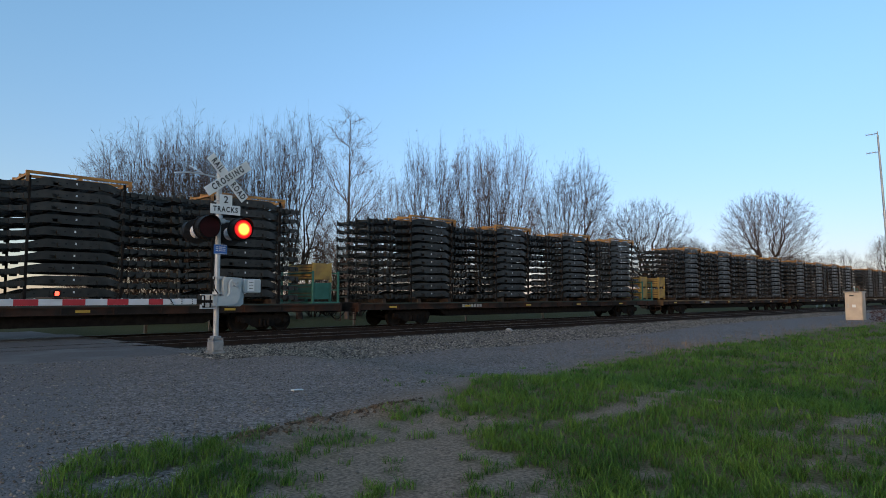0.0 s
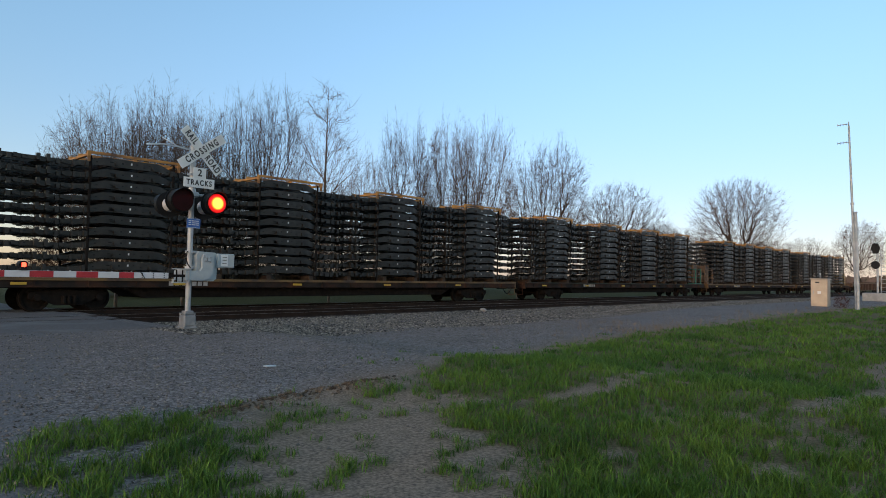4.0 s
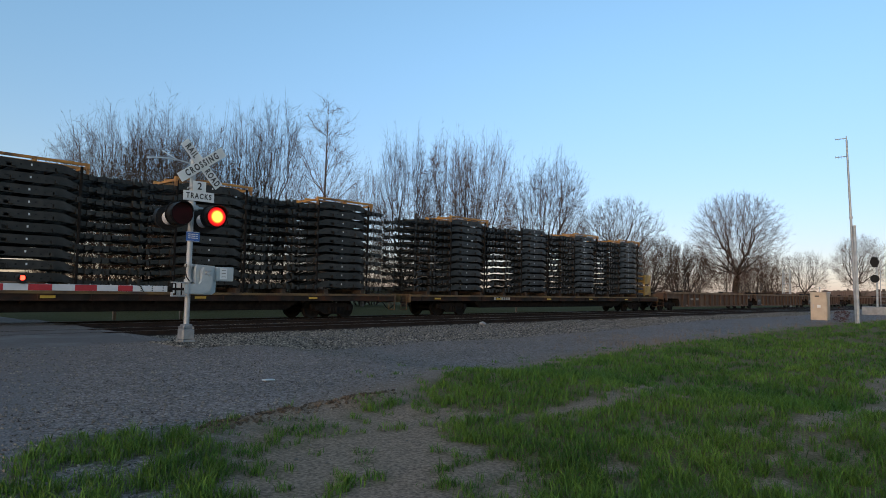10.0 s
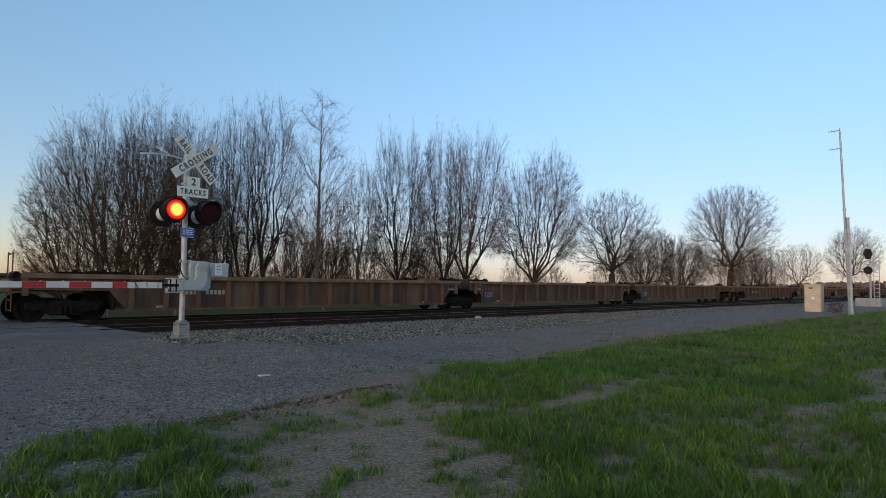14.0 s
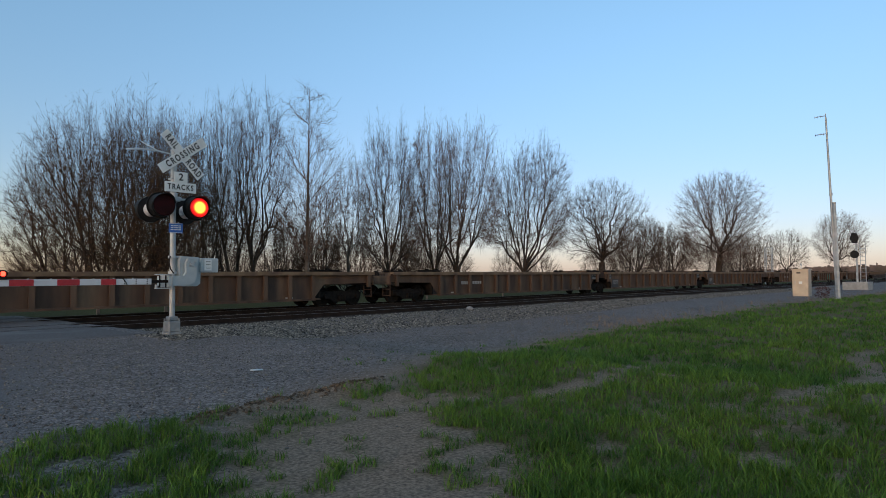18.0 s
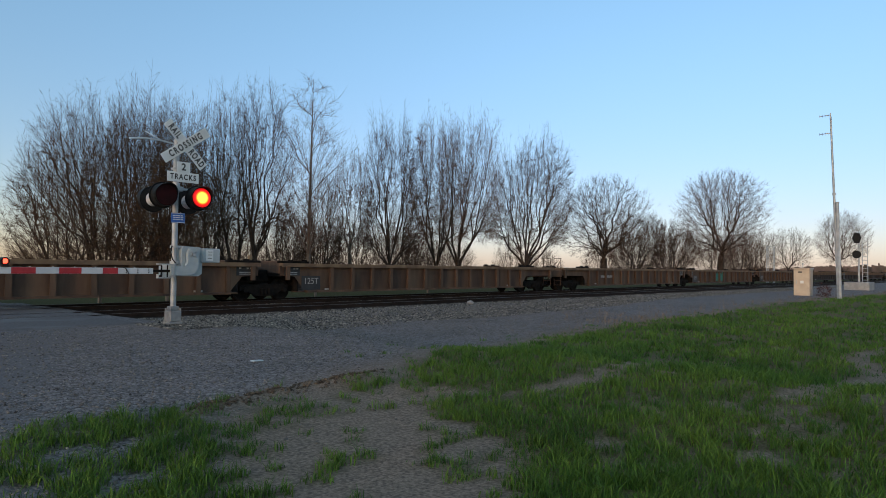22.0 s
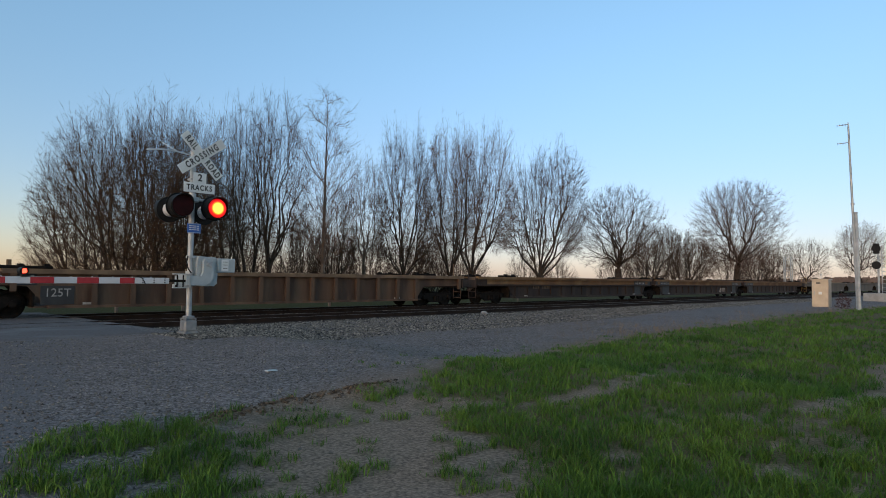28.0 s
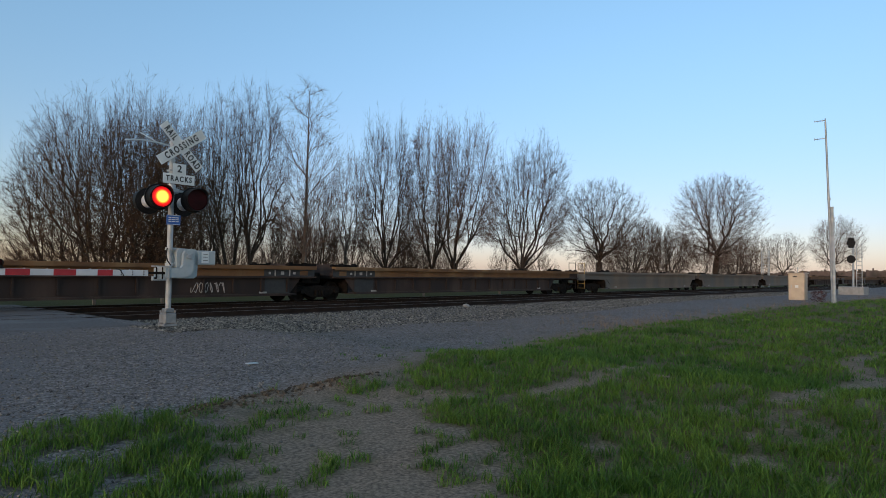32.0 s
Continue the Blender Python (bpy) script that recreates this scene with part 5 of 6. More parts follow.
def wayside_signal(x, y, h, heads, face):
    s = empty("wayside_signal", "railway block signal mast with ladder and black heads", "railway signal", "wayside signals", pose(x, y, -0.1))
    part("base", boxm(-1.1, 1.1, -0.9, 0.9, -0.3, 0.75, bevel=0.04), M["concrete"], s, "grey concrete base")
    part("mast", tube(bmesh.new(), (0, 0, 0.75), (0, 0, h), 0.08, seg=10), M["galv"], s)
    bm = bmesh.new()
    for yy in (-0.22, -0.60):
        tube(bm, (0.1, yy, 0.7), (0.1, yy, h - 0.6), 0.03, seg=6)
    z = 0.9
    while z < h - 0.6:
        tube(bm, (0.1, -0.22, z), (0.1, -0.60, z), 0.02, seg=5)
        z += 0.32
    part("ladder", bm, M["galv"], s)
    for z, k in heads:
        hd = part("signal_head", tube(bmesh.new(), (face * 0.12, 0.12, z), (face * 0.16, 0.12, z), 0.32, seg=20), M["black"], s, "round black backboard")
        part("lamp_case", boxm(min(0, face * 0.12), max(0, face * 0.12), -0.1, 0.35, z - k, z + k, bevel=0.05), M["black"], hd)


wayside_signal(62.5, 10.6, 4.9, ((3.0, 0.26), (4.35, 0.42)), -1)


def cage_signal(x, y):
    s = empty("caged_signal", "pale steel ladder tower beyond the tracks", "railway signal", "wayside signals", pose(x, y, -0.2))
    for a in (-0.35, 0.35):
        for b in (-0.45, 0.45):
            part("leg", tube(bmesh.new(), (a, b, 0), (a, b, 5.4), 0.06, seg=6), M["galv"], s)
    bm = bmesh.new()
    for k in range(11):
        z = 0.4 + 0.5 * k
        for (xa, ya), (xb, yb) in (((-0.35, -0.45), (-0.35, 0.45)), ((0.35, -0.45), (0.35, 0.45)), ((-0.35, -0.45), (0.35, -0.45))):
            tube(bm, (xa, ya, z), (xb, yb, z), 0.025, seg=5)
    part("rungs", bm, M["galv"], s)


cage_signal(104.0, 28.8)


def litter():
    o = part("litter_scrap", boxm(-0.10, 0.10, -0.035, 0.035, 0.0, 0.02, bevel=0.008), M["sign"], at=pose(5.12, 8.16, float(ground_z(5.12, 8.16)) + 0.008, 0, 4, 12))
    tagged(o, "scrap of white litter lying on the gravel", "litter")


litter()


def pale_rock():
    bm = bmesh.new()
    bmesh.ops.create_icosphere(bm, subdivisions=2, radius=0.16)
    for v in bm.verts:
        v.co *= 1 + 0.35 * noise.noise(v.co * 7)
        v.co.z *= 0.6
    tagged(part("pale_rock", bm, M["concrete"], at=pose(22.0, 18.25, -0.10)), "pale broken lump of rock lying on the ballast", "rock")


pale_rock()


def marker_posts():
    """Short posts and low wooden boxes beyond the tracks."""
    for x, y, h in ((10.4, 28.3, 0.75), (13.3, 28.5, 0.7), (21.5, 28.7, 0.8), (30.2, 28.6, 0.8), (38.5, 28.8, 0.8)):
        p = part("marker_post", boxm(-0.06, 0.06, -0.06, 0.06, -0.1, h, bevel=0.01), M["drygrass"], at=pose(x, y, -0.3))
        tagged(p, "short weathered post beside the far track", "post", "marker posts")


marker_posts()

# ---- bare trees ----


def tubes(pts, rad, sides):
    """Vertices and quads of tubes along polylines."""
    n, m, _ = pts.shape
    t = np.gradient(pts, axis=1)
    t /= np.linalg.norm(t, axis=2, keepdims=True) + 1e-9
    ref = np.where(abs(t[..., 2:3]) > 0.9, np.array([1.0, 0, 0]), np.array([0, 0, 1.0]))
    u = np.cross(t, ref)
    u /= np.linalg.norm(u, axis=2, keepdims=True) + 1e-9
    w = np.cross(t, u)
    a = np.arange(sides) * 2 * np.pi / sides
    v = pts[:, :, None] + rad[:, :, None, None] * (u[:, :, None] * np.cos(a)[:, None] + w[:, :, None] * np.sin(a)[:, None])
    idx = np.arange(n * m * sides).reshape(n, m, sides)
    nx = np.roll(idx, -1, axis=2)
    q = np.stack([idx[:, :-1], nx[:, :-1], nx[:, 1:], idx[:, 1:]], -1).reshape(-1, 4)
    return v.reshape(-1, 3), q


def strips(pts, rad, rng):
    """Thin flat strips along polylines, for the finest twigs."""
    n, m, _ = pts.shape
    t = pts[:, -1] - pts[:, 0]
    u = np.cross(t, rng.normal(size=(n, 3)))
    u /= np.linalg.norm(u, axis=1, keepdims=True) + 1e-9
    w = rad[..., None] * u[:, None]
    v = np.stack([pts - w, pts + w], 2)
    i = np.arange(n * m * 2).reshape(n, m, 2)
    q = np.stack([i[:, :-1, 0], i[:, :-1, 1], i[:, 1:, 1], i[:, 1:, 0]], -1).reshape(-1, 4)
    return v.reshape(-1, 3), q


def in_threes(v, q):
    """The same surface in triangles."""
    return v, np.concatenate([q[:, [0, 1, 2]], q[:, [0, 2, 3]]])


def joined(pairs):
    v, f, k = [], [], 0
    for a, b in pairs:
        v.append(a), f.append(b + k)
        k += len(a)
    return np.concatenate(v), np.concatenate(f)


def tree(name, label, x, y, h, wide, low, off, stems, tips, seed, bark="bark", buds=0, shape=(0.45, 0.42), bole=0.0, gnarl=0.055, group="bare trees", twigs=5, stout=1.0, twig="twig", leader=0, spread=0.85, shell=0.45, fan=0.25, cone=0, lift=0.04):
    """A leafless tree: buds are strewn through the crown's form, and limbs fork towards them, smooth from fork to fork. leader: how many side limbs leave one straight stem."""
    rng = np.random.default_rng(seed)
    coarse = np.clip(math.hypot(x, y) / 45, 1.0, 2.2) ** 0.6
    root = empty(name, label, "tree" if "shrub" not in name else "shrub", group, pose(x, y, -0.3))
    h = h + 0.3
    a, b = shape
    peak = (a / (a + b)) ** a * (b / (a + b)) ** b
    az = rng.random(tips * 4) * 6.283
    u = rng.random(tips * 4)
    w = (u + 0.02) ** a * (1 - u) ** b / peak
    keep = rng.random(tips * 4) < w ** 1.5
    az, u, w = az[keep][:tips], u[keep][:tips], w[keep][:tips]
    ph = rng.random(3) * 6.283
    w = w * wide * (1 + 0.13 * np.sin(2 * az + ph[0]) + 0.11 * np.sin(5 * az + ph[1] + 4 * u) + 0.08 * np.sin(9 * u + ph[2] + 3 * az))
    w = w * (1 + 0.07 * rng.normal(size=len(u)).clip(-2, 1.6))
    r = w * rng.random(len(u)) ** shell
    swing = np.clip((u * (h - low) + low) / h, 0, 1)
    tip = np.stack([np.cos(az) * r + off[0] * swing, np.sin(az) * r + off[1] * swing, low + u * (h - low) + rng.normal(size=len(u)) * 0.12], 1)
    if cone:
        # a fan of shoots from the crown's foot, that ends on a half egg
        full = 2.8
        flat = max((math.sin(radians(cone)) / wide) ** full - (math.cos(radians(cone)) / (h - low)) ** full, 1e-5) / math.sin(radians(cone)) ** full

        def egg(t):
            return ((np.cos(t) / (h - low)) ** full + flat * np.sin(t) ** full) ** (-1 / full)

        th = radians(cone) * rng.random(tips * 12)
        load = np.sin(th) * egg(th) ** 2.2
        th = th[rng.random(tips * 12) < load / load.max()][:tips]
        az = rng.random(len(th)) * 6.283
        reach = egg(th) * (1 + 0.10 * np.sin(3 * az + ph[0]) * np.sin(th) + 0.06 * np.sin(7 * az + ph[1] + 5 * th) + 0.03 * np.sin(11 * th + ph[2] + 4 * az))
        reach = reach * (0.40 + 0.60 * rng.random(len(th)) ** shell)
        side = reach * np.sin(th)
        up = low + reach * np.cos(th)
        tip = np.stack([np.cos(az) * side + off[0] * up / h, np.sin(az) * side + off[1] * up / h, up], 1)
    rt = 0.0052

    def size(n):
        return rt * n ** 0.49 * (1.0 + (stout - 0.9) * min(1.0, n / 60))

    seg = []
    stack = []
    if leader:
        top = np.array([off[0], off[1], h * 0.97])
        seg.append((np.zeros(3), np.array([off[0] * 0.3, off[1] * 0.3, h * 0.45]), top, size(tips) * 0.72, rt * 1.5, 0))
        heart = tip[rng.choice(len(tip), leader, replace=False)]
        near = np.argmin(((tip[:, None] - heart[None]) ** 2 * np.array([1, 1, 1.6])).sum(2), axis=1)
        for k in range(leader):
            idx = np.flatnonzero(near == k)
            if not len(idx):
                continue
            c = tip[idx].mean(0)
            reach = math.hypot(c[0], c[1])
            z = max(0.16 * h, min(c[2] - 1.6 * reach, h * 0.93))
            t = z / h
            p = np.array([off[0] * t, off[1] * t, z])
            d = c - p
            d = d / (np.linalg.norm(d) + 1e-6) * 0.8 + np.array([0, 0, 0.25])
            stack.append((p, d / np.linalg.norm(d), idx, 1))
        starts = []
    elif bole:
        p0 = np.array([0.02 * h * rng.normal(), 0.02 * h * rng.normal(), bole * h])
        seg.append((np.zeros(3), np.array([0, 0, bole * h * 0.5]), p0, size(tips) * 1.15, size(tips) * 0.92, 0))
        starts = [(p0, np.array([0, 0, 1.0]))] * stems
    else:
        ang = np.arange(stems) * 6.283 / stems + rng.random(stems)
        starts = [(np.array([np.cos(t) * 0.28, np.sin(t) * 0.28, 0.0]) * (stems > 1), np.array([np.cos(t) * fan, np.sin(t) * fan, 1.0]) if stems > 1 else np.array([0, 0, 1.0])) for t in ang]
    spin = rng.random() * 6.283
    tb = tip.mean(0)
    own = (((np.arctan2(tip[:, 1] - tb[1], tip[:, 0] - tb[0]) + spin) % 6.283) / 6.283 * stems).astype(int)
    for k in range(stems if starts else 0):
        idx = np.flatnonzero(own == k)
        m = tip[idx].mean(0)
        j = k if bole else int(np.argmax([np.dot(m[:2] - tb[:2], s[0][:2]) for s in starts]))
        stack.append((starts[j][0], starts[j][1] / np.linalg.norm(starts[j][1]), idx, 0))
    while stack:
        p, d, idx, lev = stack.pop()
        n = len(idx)
        if n == 0:
            continue
        if n <= 3:
            for k in idx:
                seg.append((p, p + d * 0.22 * np.linalg.norm(tip[k] - p) + (tip[k] - p) * 0.25, tip[k], rt * 1.25 * coarse, rt * 0.5 * coarse, 9))
            continue
        t = tip[idx] - p
        e = t / (np.linalg.norm(t, axis=1, keepdims=True) + 1e-6)
        e = e - e.mean(0)
        axis = np.linalg.eigh(e.T @ e)[1][:, 2] + 0.35 * rng.normal(size=3)
        order = np.argsort(e @ axis)
        cut = int(np.clip(round(n * rng.uniform(0.28, 0.72)), 1, n - 1))
        for sub in (idx[order[:cut]], idx[order[cut:]]):
            c = tip[sub].mean(0)
            f = rng.uniform(0.24, 0.40) if n > 40 else rng.uniform(0.34, 0.52)
            ahead = (tip[sub] - p) @ (c - p) / (np.linalg.norm(c - p) + 1e-6)
            ln = max(0.04, min(f * np.linalg.norm(c - p), 0.8 * np.partition(ahead, len(sub) // 12)[len(sub) // 12]))
            q = p + (c - p) / (np.linalg.norm(c - p) + 1e-6) * ln
            q = q + rng.normal(size=3) * gnarl * ln
            ctrl = p + d * ln * 0.42 + rng.normal(size=3) * gnarl * ln * 0.6
            nd = q - ctrl
            seg.append((p, ctrl, q, size(len(sub)), size(len(sub)) * 0.86, lev))
            stack.append((q, nd / (np.linalg.norm(nd) + 1e-6), sub, lev + 1))
    P, C, Q = (np.array([s[i] for s in seg]) for i in range(3))
    R0, R1, L = (np.array([s[i] for s in seg]) for i in (3, 4, 5))

    def run_of(sel, k):
        t = np.linspace(0, 1, k + 1)[None, :, None]
        pts = P[sel][:, None] * (1 - t) ** 2 + 2 * C[sel][:, None] * t * (1 - t) + Q[sel][:, None] * t * t
        return pts, R0[sel][:, None] * (1 - t[..., 0]) + R1[sel][:, None] * t[..., 0]

    me = quads_mesh("trunk", *tubes(*run_of(L == 0, 8), 8))
    me.shade_smooth()
    part("trunk", me, M[bark], root)
    thick, mid = (L > 0) & (L < 9) & (R0 > 0.045), (L > 0) & (L < 9) & (R0 <= 0.045)
    fine = mid & (R0 < 0.019)
    mid = mid & ~fine
    pieces = [tubes(*run_of(thick, 5), 6)] if thick.any() else []
    pieces += [tubes(*run_of(mid, 4), 4)] if mid.any() else []
    tagged(part("limb_growth", quads_mesh("limb_growth", *joined(pieces)), M[bark], root), kind="stuff")
    last = L == 9
    k = np.concatenate([np.repeat(np.flatnonzero(last), twigs), np.repeat(np.flatnonzero(fine), 2)])
    n = len(k)
    s = rng.random((n, 1)) * 0.9 + 0.1
    start = P[k] * (1 - s) ** 2 + 2 * C[k] * s * (1 - s) + Q[k] * s * s
    d = Q[k] - C[k]
    d = d / (np.linalg.norm(d, axis=1, keepdims=True) + 1e-6)
    side = np.cross(d, rng.normal(size=(n, 3)))
    side /= np.linalg.norm(side, axis=1, keepdims=True) + 1e-6
    d = d + side * (spread * (0.5 + rng.random((n, 1)))) + np.array([0, 0, lift])
    ln = (0.17 + 0.50 * rng.random((n, 1)) ** 1.4) * (h / 13) ** 0.8
    small = np.stack([start, start + d * ln], 1)
    u = np.cross(d, rng.normal(size=(n, 3)))
    u *= 0.0070 * coarse / (np.linalg.norm(u, axis=1, keepdims=True) + 1e-9)
    spikes = np.stack([start - u, start + u, small[:, 1]], 1).reshape(-1, 3)
    twig_mesh = quads_mesh("crown", *joined([in_threes(*strips(*run_of(fine, 2), rng)), in_threes(*strips(*run_of(last, 2), rng)), (spikes, np.arange(3 * n).reshape(-1, 3))]))
    crown_ob = part("crown", twig_mesh, M[twig], root, "crown of fine bare twigs")
    if buds:
        pick, along = rng.integers(0, n, buds), 0.35 + 0.6 * rng.random((buds, 1))
        at = small[pick, 0] * (1 - along) + small[pick, 1] * along + rng.normal(size=(buds, 3)) * 0.01
        tri = at[:, None] + rng.normal(size=(buds, 3, 3)) * (0.011 + 0.013 * rng.random((buds, 1, 1)))
        tagged(part("bud_growth", quads_mesh("bud_growth", tri.reshape(-1, 3), np.arange(buds * 3).reshape(-1, 3)), M["bud"], crown_ob, "opening olive-brown buds"), kind="stuff")
    return root


TREES = [
    # x, y, height, crown radius, crown's foot, crown's lean, stems, tips, seed, then what differs from the rest
    (15.4, 40.6, 11.6, 4.8, 0.6, (-0.9, 0), 9, 4800, 1, dict(buds=26000, gnarl=0.06, shell=0.5, fan=0.9, cone=86, lift=0.0)),
    (17.4, 39.6, 12.3, 3.8, 1.0, (-0.5, 0), 7, 2900, 2, dict(buds=20000, gnarl=0.06, shell=0.5, fan=0.6, cone=65)),
    (19.5, 40.6, 12.7, 3.0, 1.4, (-0.2, 0), 5, 1700, 3, dict(buds=10000, gnarl=0.06, shell=0.5, fan=0.4, cone=50)),
    (13.6, 42.6, 9.4, 3.3, 0.4, (-0.6, 0), 8, 1800, 4, dict(buds=5000, gnarl=0.06, shell=0.5, fan=0.9, cone=86, lift=0.0)),
    (21.8, 41.0, 13.3, 1.9, 2.4, (-0.1, 0), 3, 900, 31, dict(buds=2500, cone=40)),
    (23.6, 41.0, 14.2, 2.2, 2.0, (-0.2, 0), 2, 1000, 5, dict(buds=1500, cone=40, stout=1.15)),
    (25.2, 40.0, 14.8, 2.6, 2.2, (0.1, 0), 3, 1300, 6, dict(cone=45, bole=0.1, stout=1.2)),
    (27.8, 38.0, 15.3, 3.0, 3.6, (0.2, 0), 3, 1100, 7, dict(bark="bark_pale", shape=(0.34, 0.60), twigs=3, stout=1.35, leader=44, gnarl=0.05, twig="twig_pale_sunlit")),
    (31.8, 42.0, 9.5, 2.2, 1.0, (0.3, 0), 3, 900, 22, dict(cone=55)),
    (35.8, 43.0, 12.6, 2.2, 2.0, (0.2, 0), 2, 800, 8, dict(bark="bark_pale", cone=45, bole=0.22, twig="twig_pale_sunlit")),
    (39.8, 42.0, 15.6, 3.5, 1.2, (-0.1, 0), 5, 2100, 9, dict(cone=50, bole=0.07, stout=1.1)),
    (45.8, 42.5, 17.0, 3.6, 1.4, (0.2, 0), 3, 1900, 10, dict(cone=45, bole=0.06, twig="twig_pale_sunlit", stout=1.1)),
    (49.4, 43.0, 18.0, 4.3, 1.4, (3.0, 0), 3, 2100, 11, dict(cone=45, bole=0.05, twig="twig_pale_sunlit", stout=1.25)),
    (60.2, 42.5, 17.5, 5.6, 1.4, (3.4, 0), 5, 2900, 12, dict(cone=52, bole=0.05, stout=1.35)),
    (78.9, 42.5, 14.4, 5.8, 2.6, (0.6, 0), 4, 2400, 13, dict(bole=0.22, gnarl=0.17, stout=1.9, spread=0.8)),
    (95.7, 46.0, 10.8, 5.4, 0.8, (1.5, 0), 4, 2600, 14, dict(gnarl=0.15, stout=1.4)),
    (107.0, 46.0, 10.4, 5.4, 0.6, (1.0, 0), 4, 2400, 15, dict(gnarl=0.15, stout=1.4)),
    (117.0, 48.0, 9.4, 5.0, 0.6, (0, 0), 4, 2000, 20, dict(gnarl=0.15, stout=1.3)),
    (125.3, 43.5, 20.8, 8.0, 3.6, (0.6, 0), 4, 4600, 16, dict(bole=0.24, gnarl=0.10, stout=1.7, twig="twig_pale_sunlit", spread=0.7, shape=(0.42, 0.40))),
    (136.0, 48.0, 9.5, 5.0, 0.6, (0, 0), 4, 1600, 24, dict(gnarl=0.13, stout=1.3)),
    (150.0, 48.0, 10.5, 5.6, 0.8, (0, 0), 4, 1800, 21, dict(gnarl=0.13, stout=1.3)),
    (172.0, 52.0, 12.5, 6.0, 1.0, (0, 0), 4, 1900, 17, dict(gnarl=0.12, stout=1.3)),
    (205.0, 52.0, 14.5, 7.4, 2.0, (0, 0), 3, 1800, 18, dict(bole=0.12, stout=1.4)),
    (234.0, 44.0, 21.0, 9.0, 3.6, (0, 0), 4, 3400, 19, dict(bole=0.22, gnarl=0.10, stout=1.8, spread=0.7, twig="twig_pale_sunlit")),
]
for tx, ty, th, tw, tl, to, ts, tn, sd, more in TREES:
    tree("bare_tree", ("budding" if "buds" in more else "leafless") + (" pale-barked" if "bark" in more else " dark-barked") + " tree beyond the railway tracks", tx, ty, th, tw, tl, to, ts, tn, sd, **more)
SHRUBS = [(20.6, 45, 5.0), (24.2, 44, 5.6), (27.2, 46, 6.0), (31.8, 46, 5.6), (35.0, 46, 6.4), (39.6, 46, 6.0), (44.4, 46, 5.4), (48.4, 47, 5.0), (22.4, 46, 5.0), (25.8, 45, 5.2), (28.4, 43, 6.6), (30.6, 44, 6.8), (33.0, 44, 5.6), (37.2, 45, 6.2), (42.4, 44.5, 6.0), (46.5, 46, 5.6), (50.5, 46.5, 5.4), (54, 47, 4.6), (66, 48, 5.0), (71, 47, 4.6), (88.5, 48, 6.5), (101, 50, 8.0), (161, 52, 9.0), (186, 54, 10)]
for k, (sx, sy, sh) in enumerate(SHRUBS):
    tree("bare_shrub", "tangled leafless shrub under the tree line", sx, sy, sh, 2.0 + sx * 0.014, 0.3, (0, 0), 7, 900, 40 + k, group="bare shrubs", gnarl=0.08, twigs=4, cone=75, fan=0.7, spread=0.9, stout=0.85)


def far_woods():
    """The low line of woods along the horizon, as many small upright clumps."""
    rng = np.random.default_rng(77)
    n = 9000
    a = rng.uniform(-0.35, 1.95, n)
    r = rng.uniform(620, 760, n)
    x, y = r * np.cos(a), r * np.sin(a)
    top = (6.5 - 5.0 * smooth(0.20, 0.36, a)) + 3.0 * (0.6 - 0.5 * smooth(0.20, 0.36, a)) * wob(a * 60, a * 23, 1.0, 2) + rng.normal(size=n) * 0.9
    w = rng.uniform(1.0, 3.0, n)
    s, c = np.sin(a), np.cos(a)
    z0 = np.maximum(top * rng.uniform(-0.1, 0.75, n), -1)
    v = np.stack([np.stack([x + s * w, y - c * w, z0], 1), np.stack([x - s * w, y + c * w, z0], 1), np.stack([x - s * w * 0.4, y + c * w * 0.4, top], 1), np.stack([x + s * w * 0.5, y - c * w * 0.5, top * 0.97], 1)], 1)
    tagged(part("far_woods", quads_mesh("far_woods", v.reshape(-1, 3), np.arange(4 * n).reshape(-1, 4)), M["woods"]), "distant line of bare woods on the horizon", "woods", kind="stuff")


far_woods()

# ---- grass ----


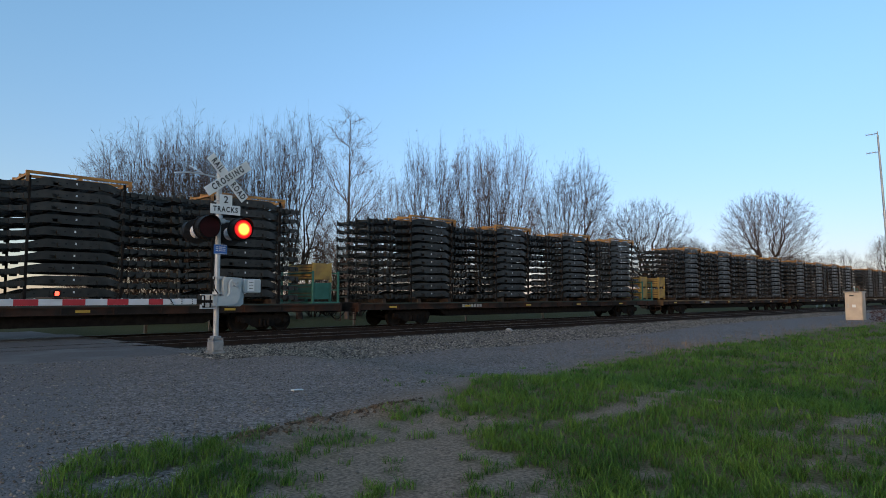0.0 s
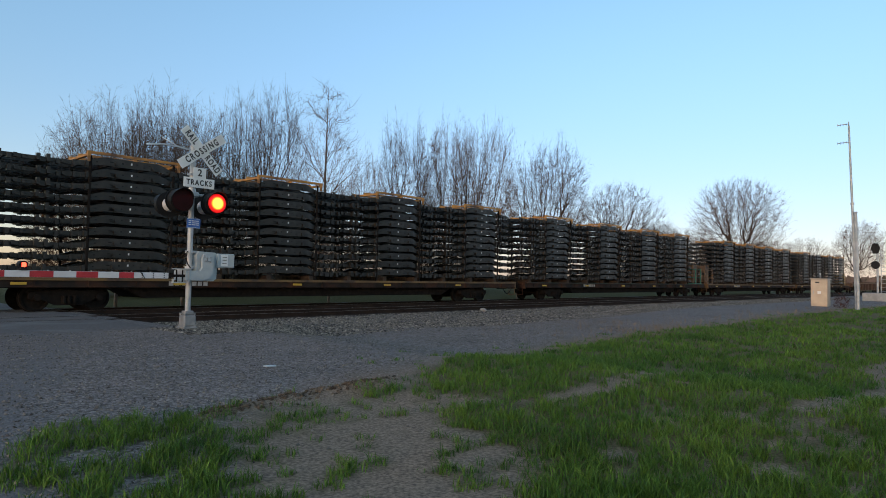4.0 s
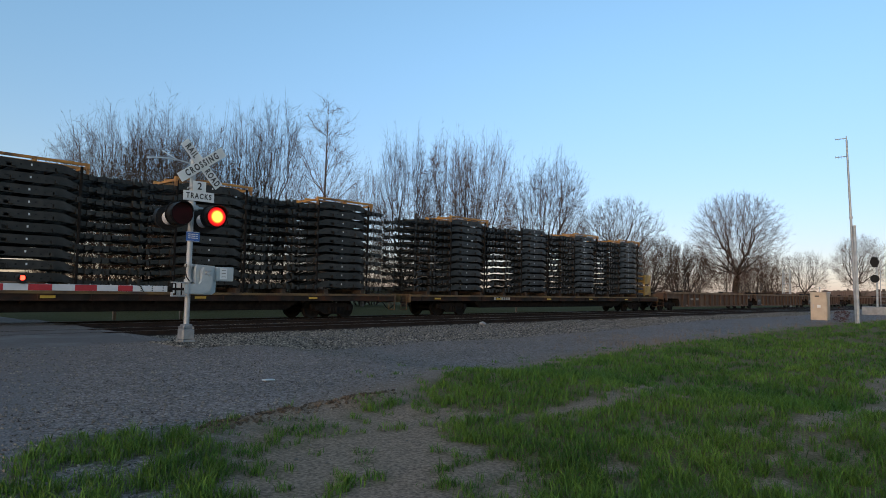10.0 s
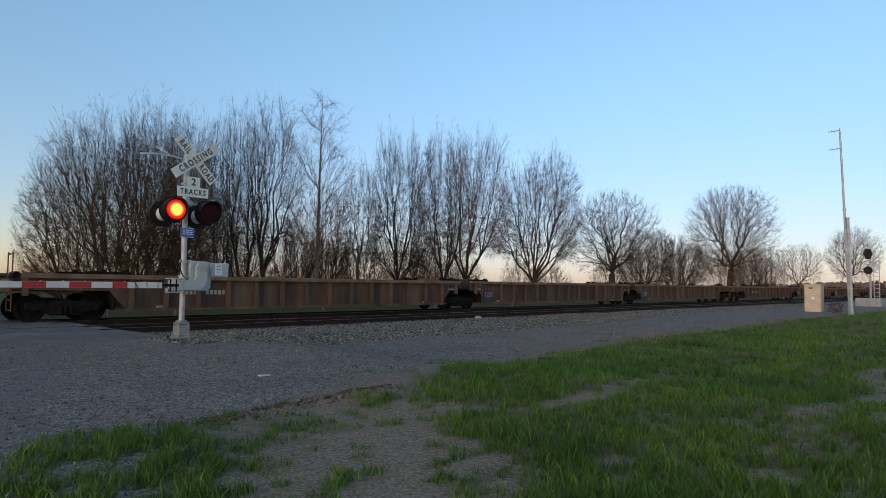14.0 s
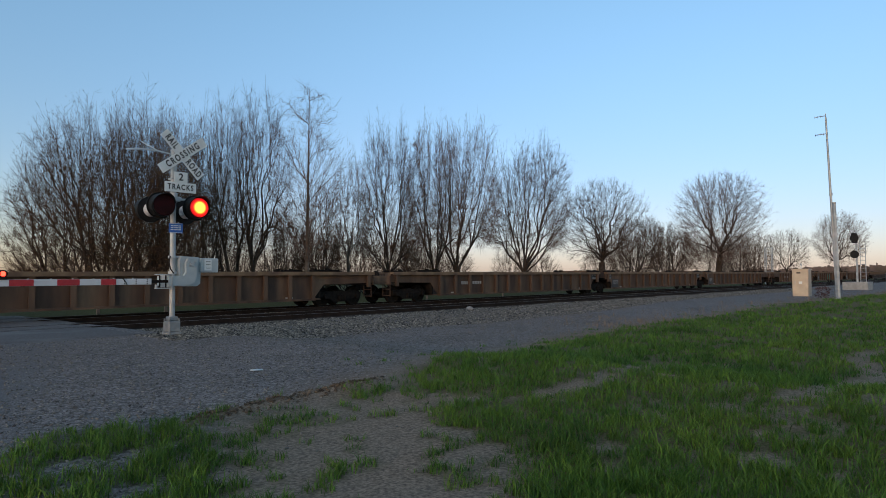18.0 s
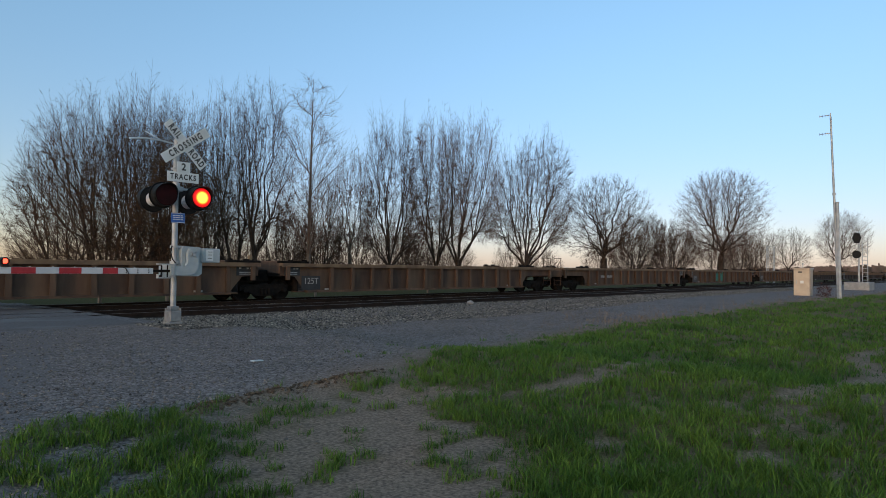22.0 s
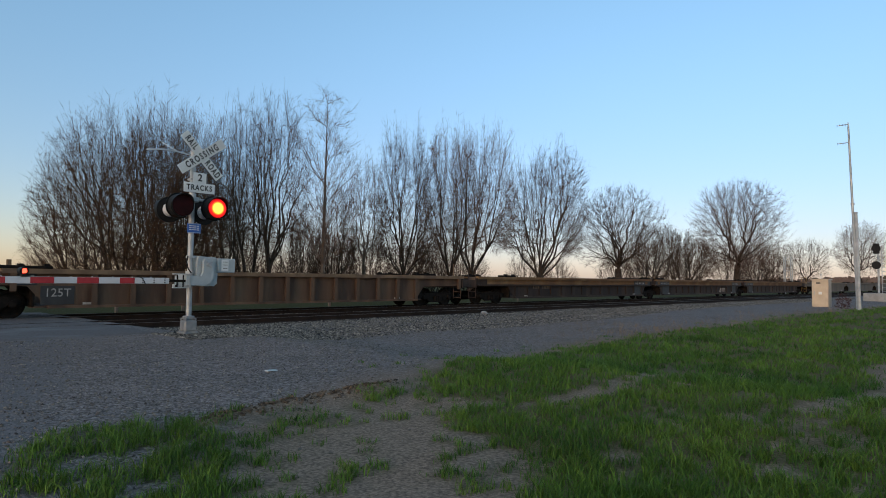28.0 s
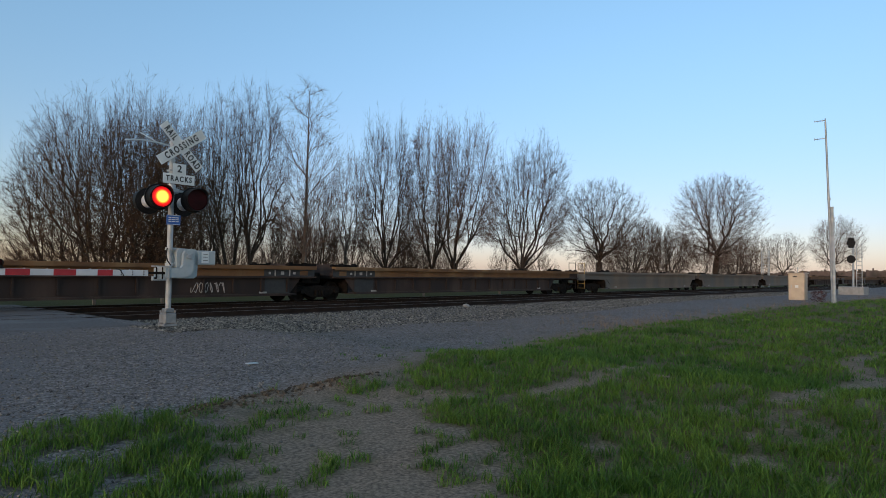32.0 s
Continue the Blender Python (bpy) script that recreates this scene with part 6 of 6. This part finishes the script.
def blades(name, label, n_tufts, per, rmin, rmax, height, width, seed, material, amount, power=1.0, loose=0.03):
    """Tufts of bent, tapered blades where grass grows."""
    rng = np.random.default_rng(seed)
    a = radians(-25) + radians(140) * rng.random(n_tufts)
    r = rmin * (rmax / rmin) ** (rng.random(n_tufts) ** power)
    x, y = r * np.cos(a), r * np.sin(a)
    g = amount(x, y)
    keep = rng.random(n_tufts) < g
    x, y, g, r = x[keep], y[keep], g[keep], r[keep]
    n = len(x) * per
    big = np.repeat((0.5 + 0.65 * rng.random(len(x))) * (0.45 + 0.55 * np.clip(g, 0, 1)), per)
    far = np.repeat(np.clip(r / 6.0, 1.0, 4.0), per)
    bx = np.repeat(x, per) + rng.normal(size=n) * loose * far
    by = np.repeat(y, per) + rng.normal(size=n) * loose * far
    az = rng.random(n) * 6.283
    hh = height * big * (0.45 + 0.75 * rng.random(n))
    ww = width * far * (0.6 + 0.7 * rng.random(n))
    out = hh * (0.15 + 1.15 * rng.random(n) ** 1.3)
    dx, dy = np.cos(az), np.sin(az)
    z = ground_z(bx, by) - 0.004
    turn = rng.random(n) * 3.14
    px, py = np.cos(turn) * ww / 2, np.sin(turn) * ww / 2
    v = np.stack([np.stack([bx + px, by + py, z], 1), np.stack([bx - px, by - py, z], 1), np.stack([bx + dx * out * 0.3 + px * 0.8, by + dy * out * 0.3 + py * 0.8, z + hh * 0.62], 1), np.stack([bx + dx * out * 0.3 - px * 0.8, by + dy * out * 0.3 - py * 0.8, z + hh * 0.62], 1), np.stack([bx + dx * out, by + dy * out, z + hh], 1)], 1)
    t = np.array([(0, 1, 3), (0, 3, 2), (2, 3, 4)])
    q = (t[None] + (np.arange(n) * 5)[:, None, None]).reshape(-1, 3)
    return tagged(part(name, quads_mesh(name, v.reshape(-1, 3), q), material), label, "grass", kind="stuff")


def front_grass(x, y):
    return grass_amount(x, y) * (y < 20)


def verge_grass(x, y):
    e = np.interp(x, [10, 13.8, 22.2, 31.8, 45.6, 80], [8.3, 8.9, 9.5, 8.8, 7.8, 6.0])
    return (0.8 * np.exp(-((y - e) / 0.8) ** 2) + 0.25 * np.exp(-((y - e - 2.0) / 1.2) ** 2)) * smooth(13, 18, x)


blades("grass", "fresh green spring grass in uneven tufts", 46000, 15, 1.2, 60, 0.118, 0.0068, 21, M["grass"], front_grass)
blades("dry_stalks", "thin dry stalks along the edge of the grass", 17000, 5, 12, 60, 0.26, 0.0042, 22, M["drygrass"], verge_grass)


def motions():
    """The train rolls through; the signal lenses turn their lit face out and back by turns."""
    for ob, x, y, z in MOVING:
        walk(ob, [(t, pose(x - run(t), y, z)) for t in range(0, 33)])
    turns = []
    start = -1.325
    while start < 34:
        turns += [(start, "left"), (start + 0.79, "right")]
        start += 1.4875
    for ob, at, side in FLIPS:
        rows = []
        for k, (t, lit) in enumerate(turns):
            a0, a1 = (180, 0) if lit == side else (0, 180)
            first, whole = math.floor(t * FPS), round(t)
            if first < whole * FPS < first + 3:
                first = whole * FPS if t >= whole else whole * FPS - 3
            step = [((first + i) / FPS, a0 + i * (a1 - a0) / 3) for i in range(4)]
            rows += [(s, a) for s, a in step if 0.02 < s < 31.98]
        before = [l for t, l in turns if t <= 0][-1]
        after = [l for t, l in turns if t <= 32][-1]
        rows = [(0, 0 if before == side else 180)] + rows + [(32, 0 if after == side else 180)]
        walk(ob, [(t, at @ pose(0, 0, 0, 0, 0, a)) for t, a in rows])


motions()
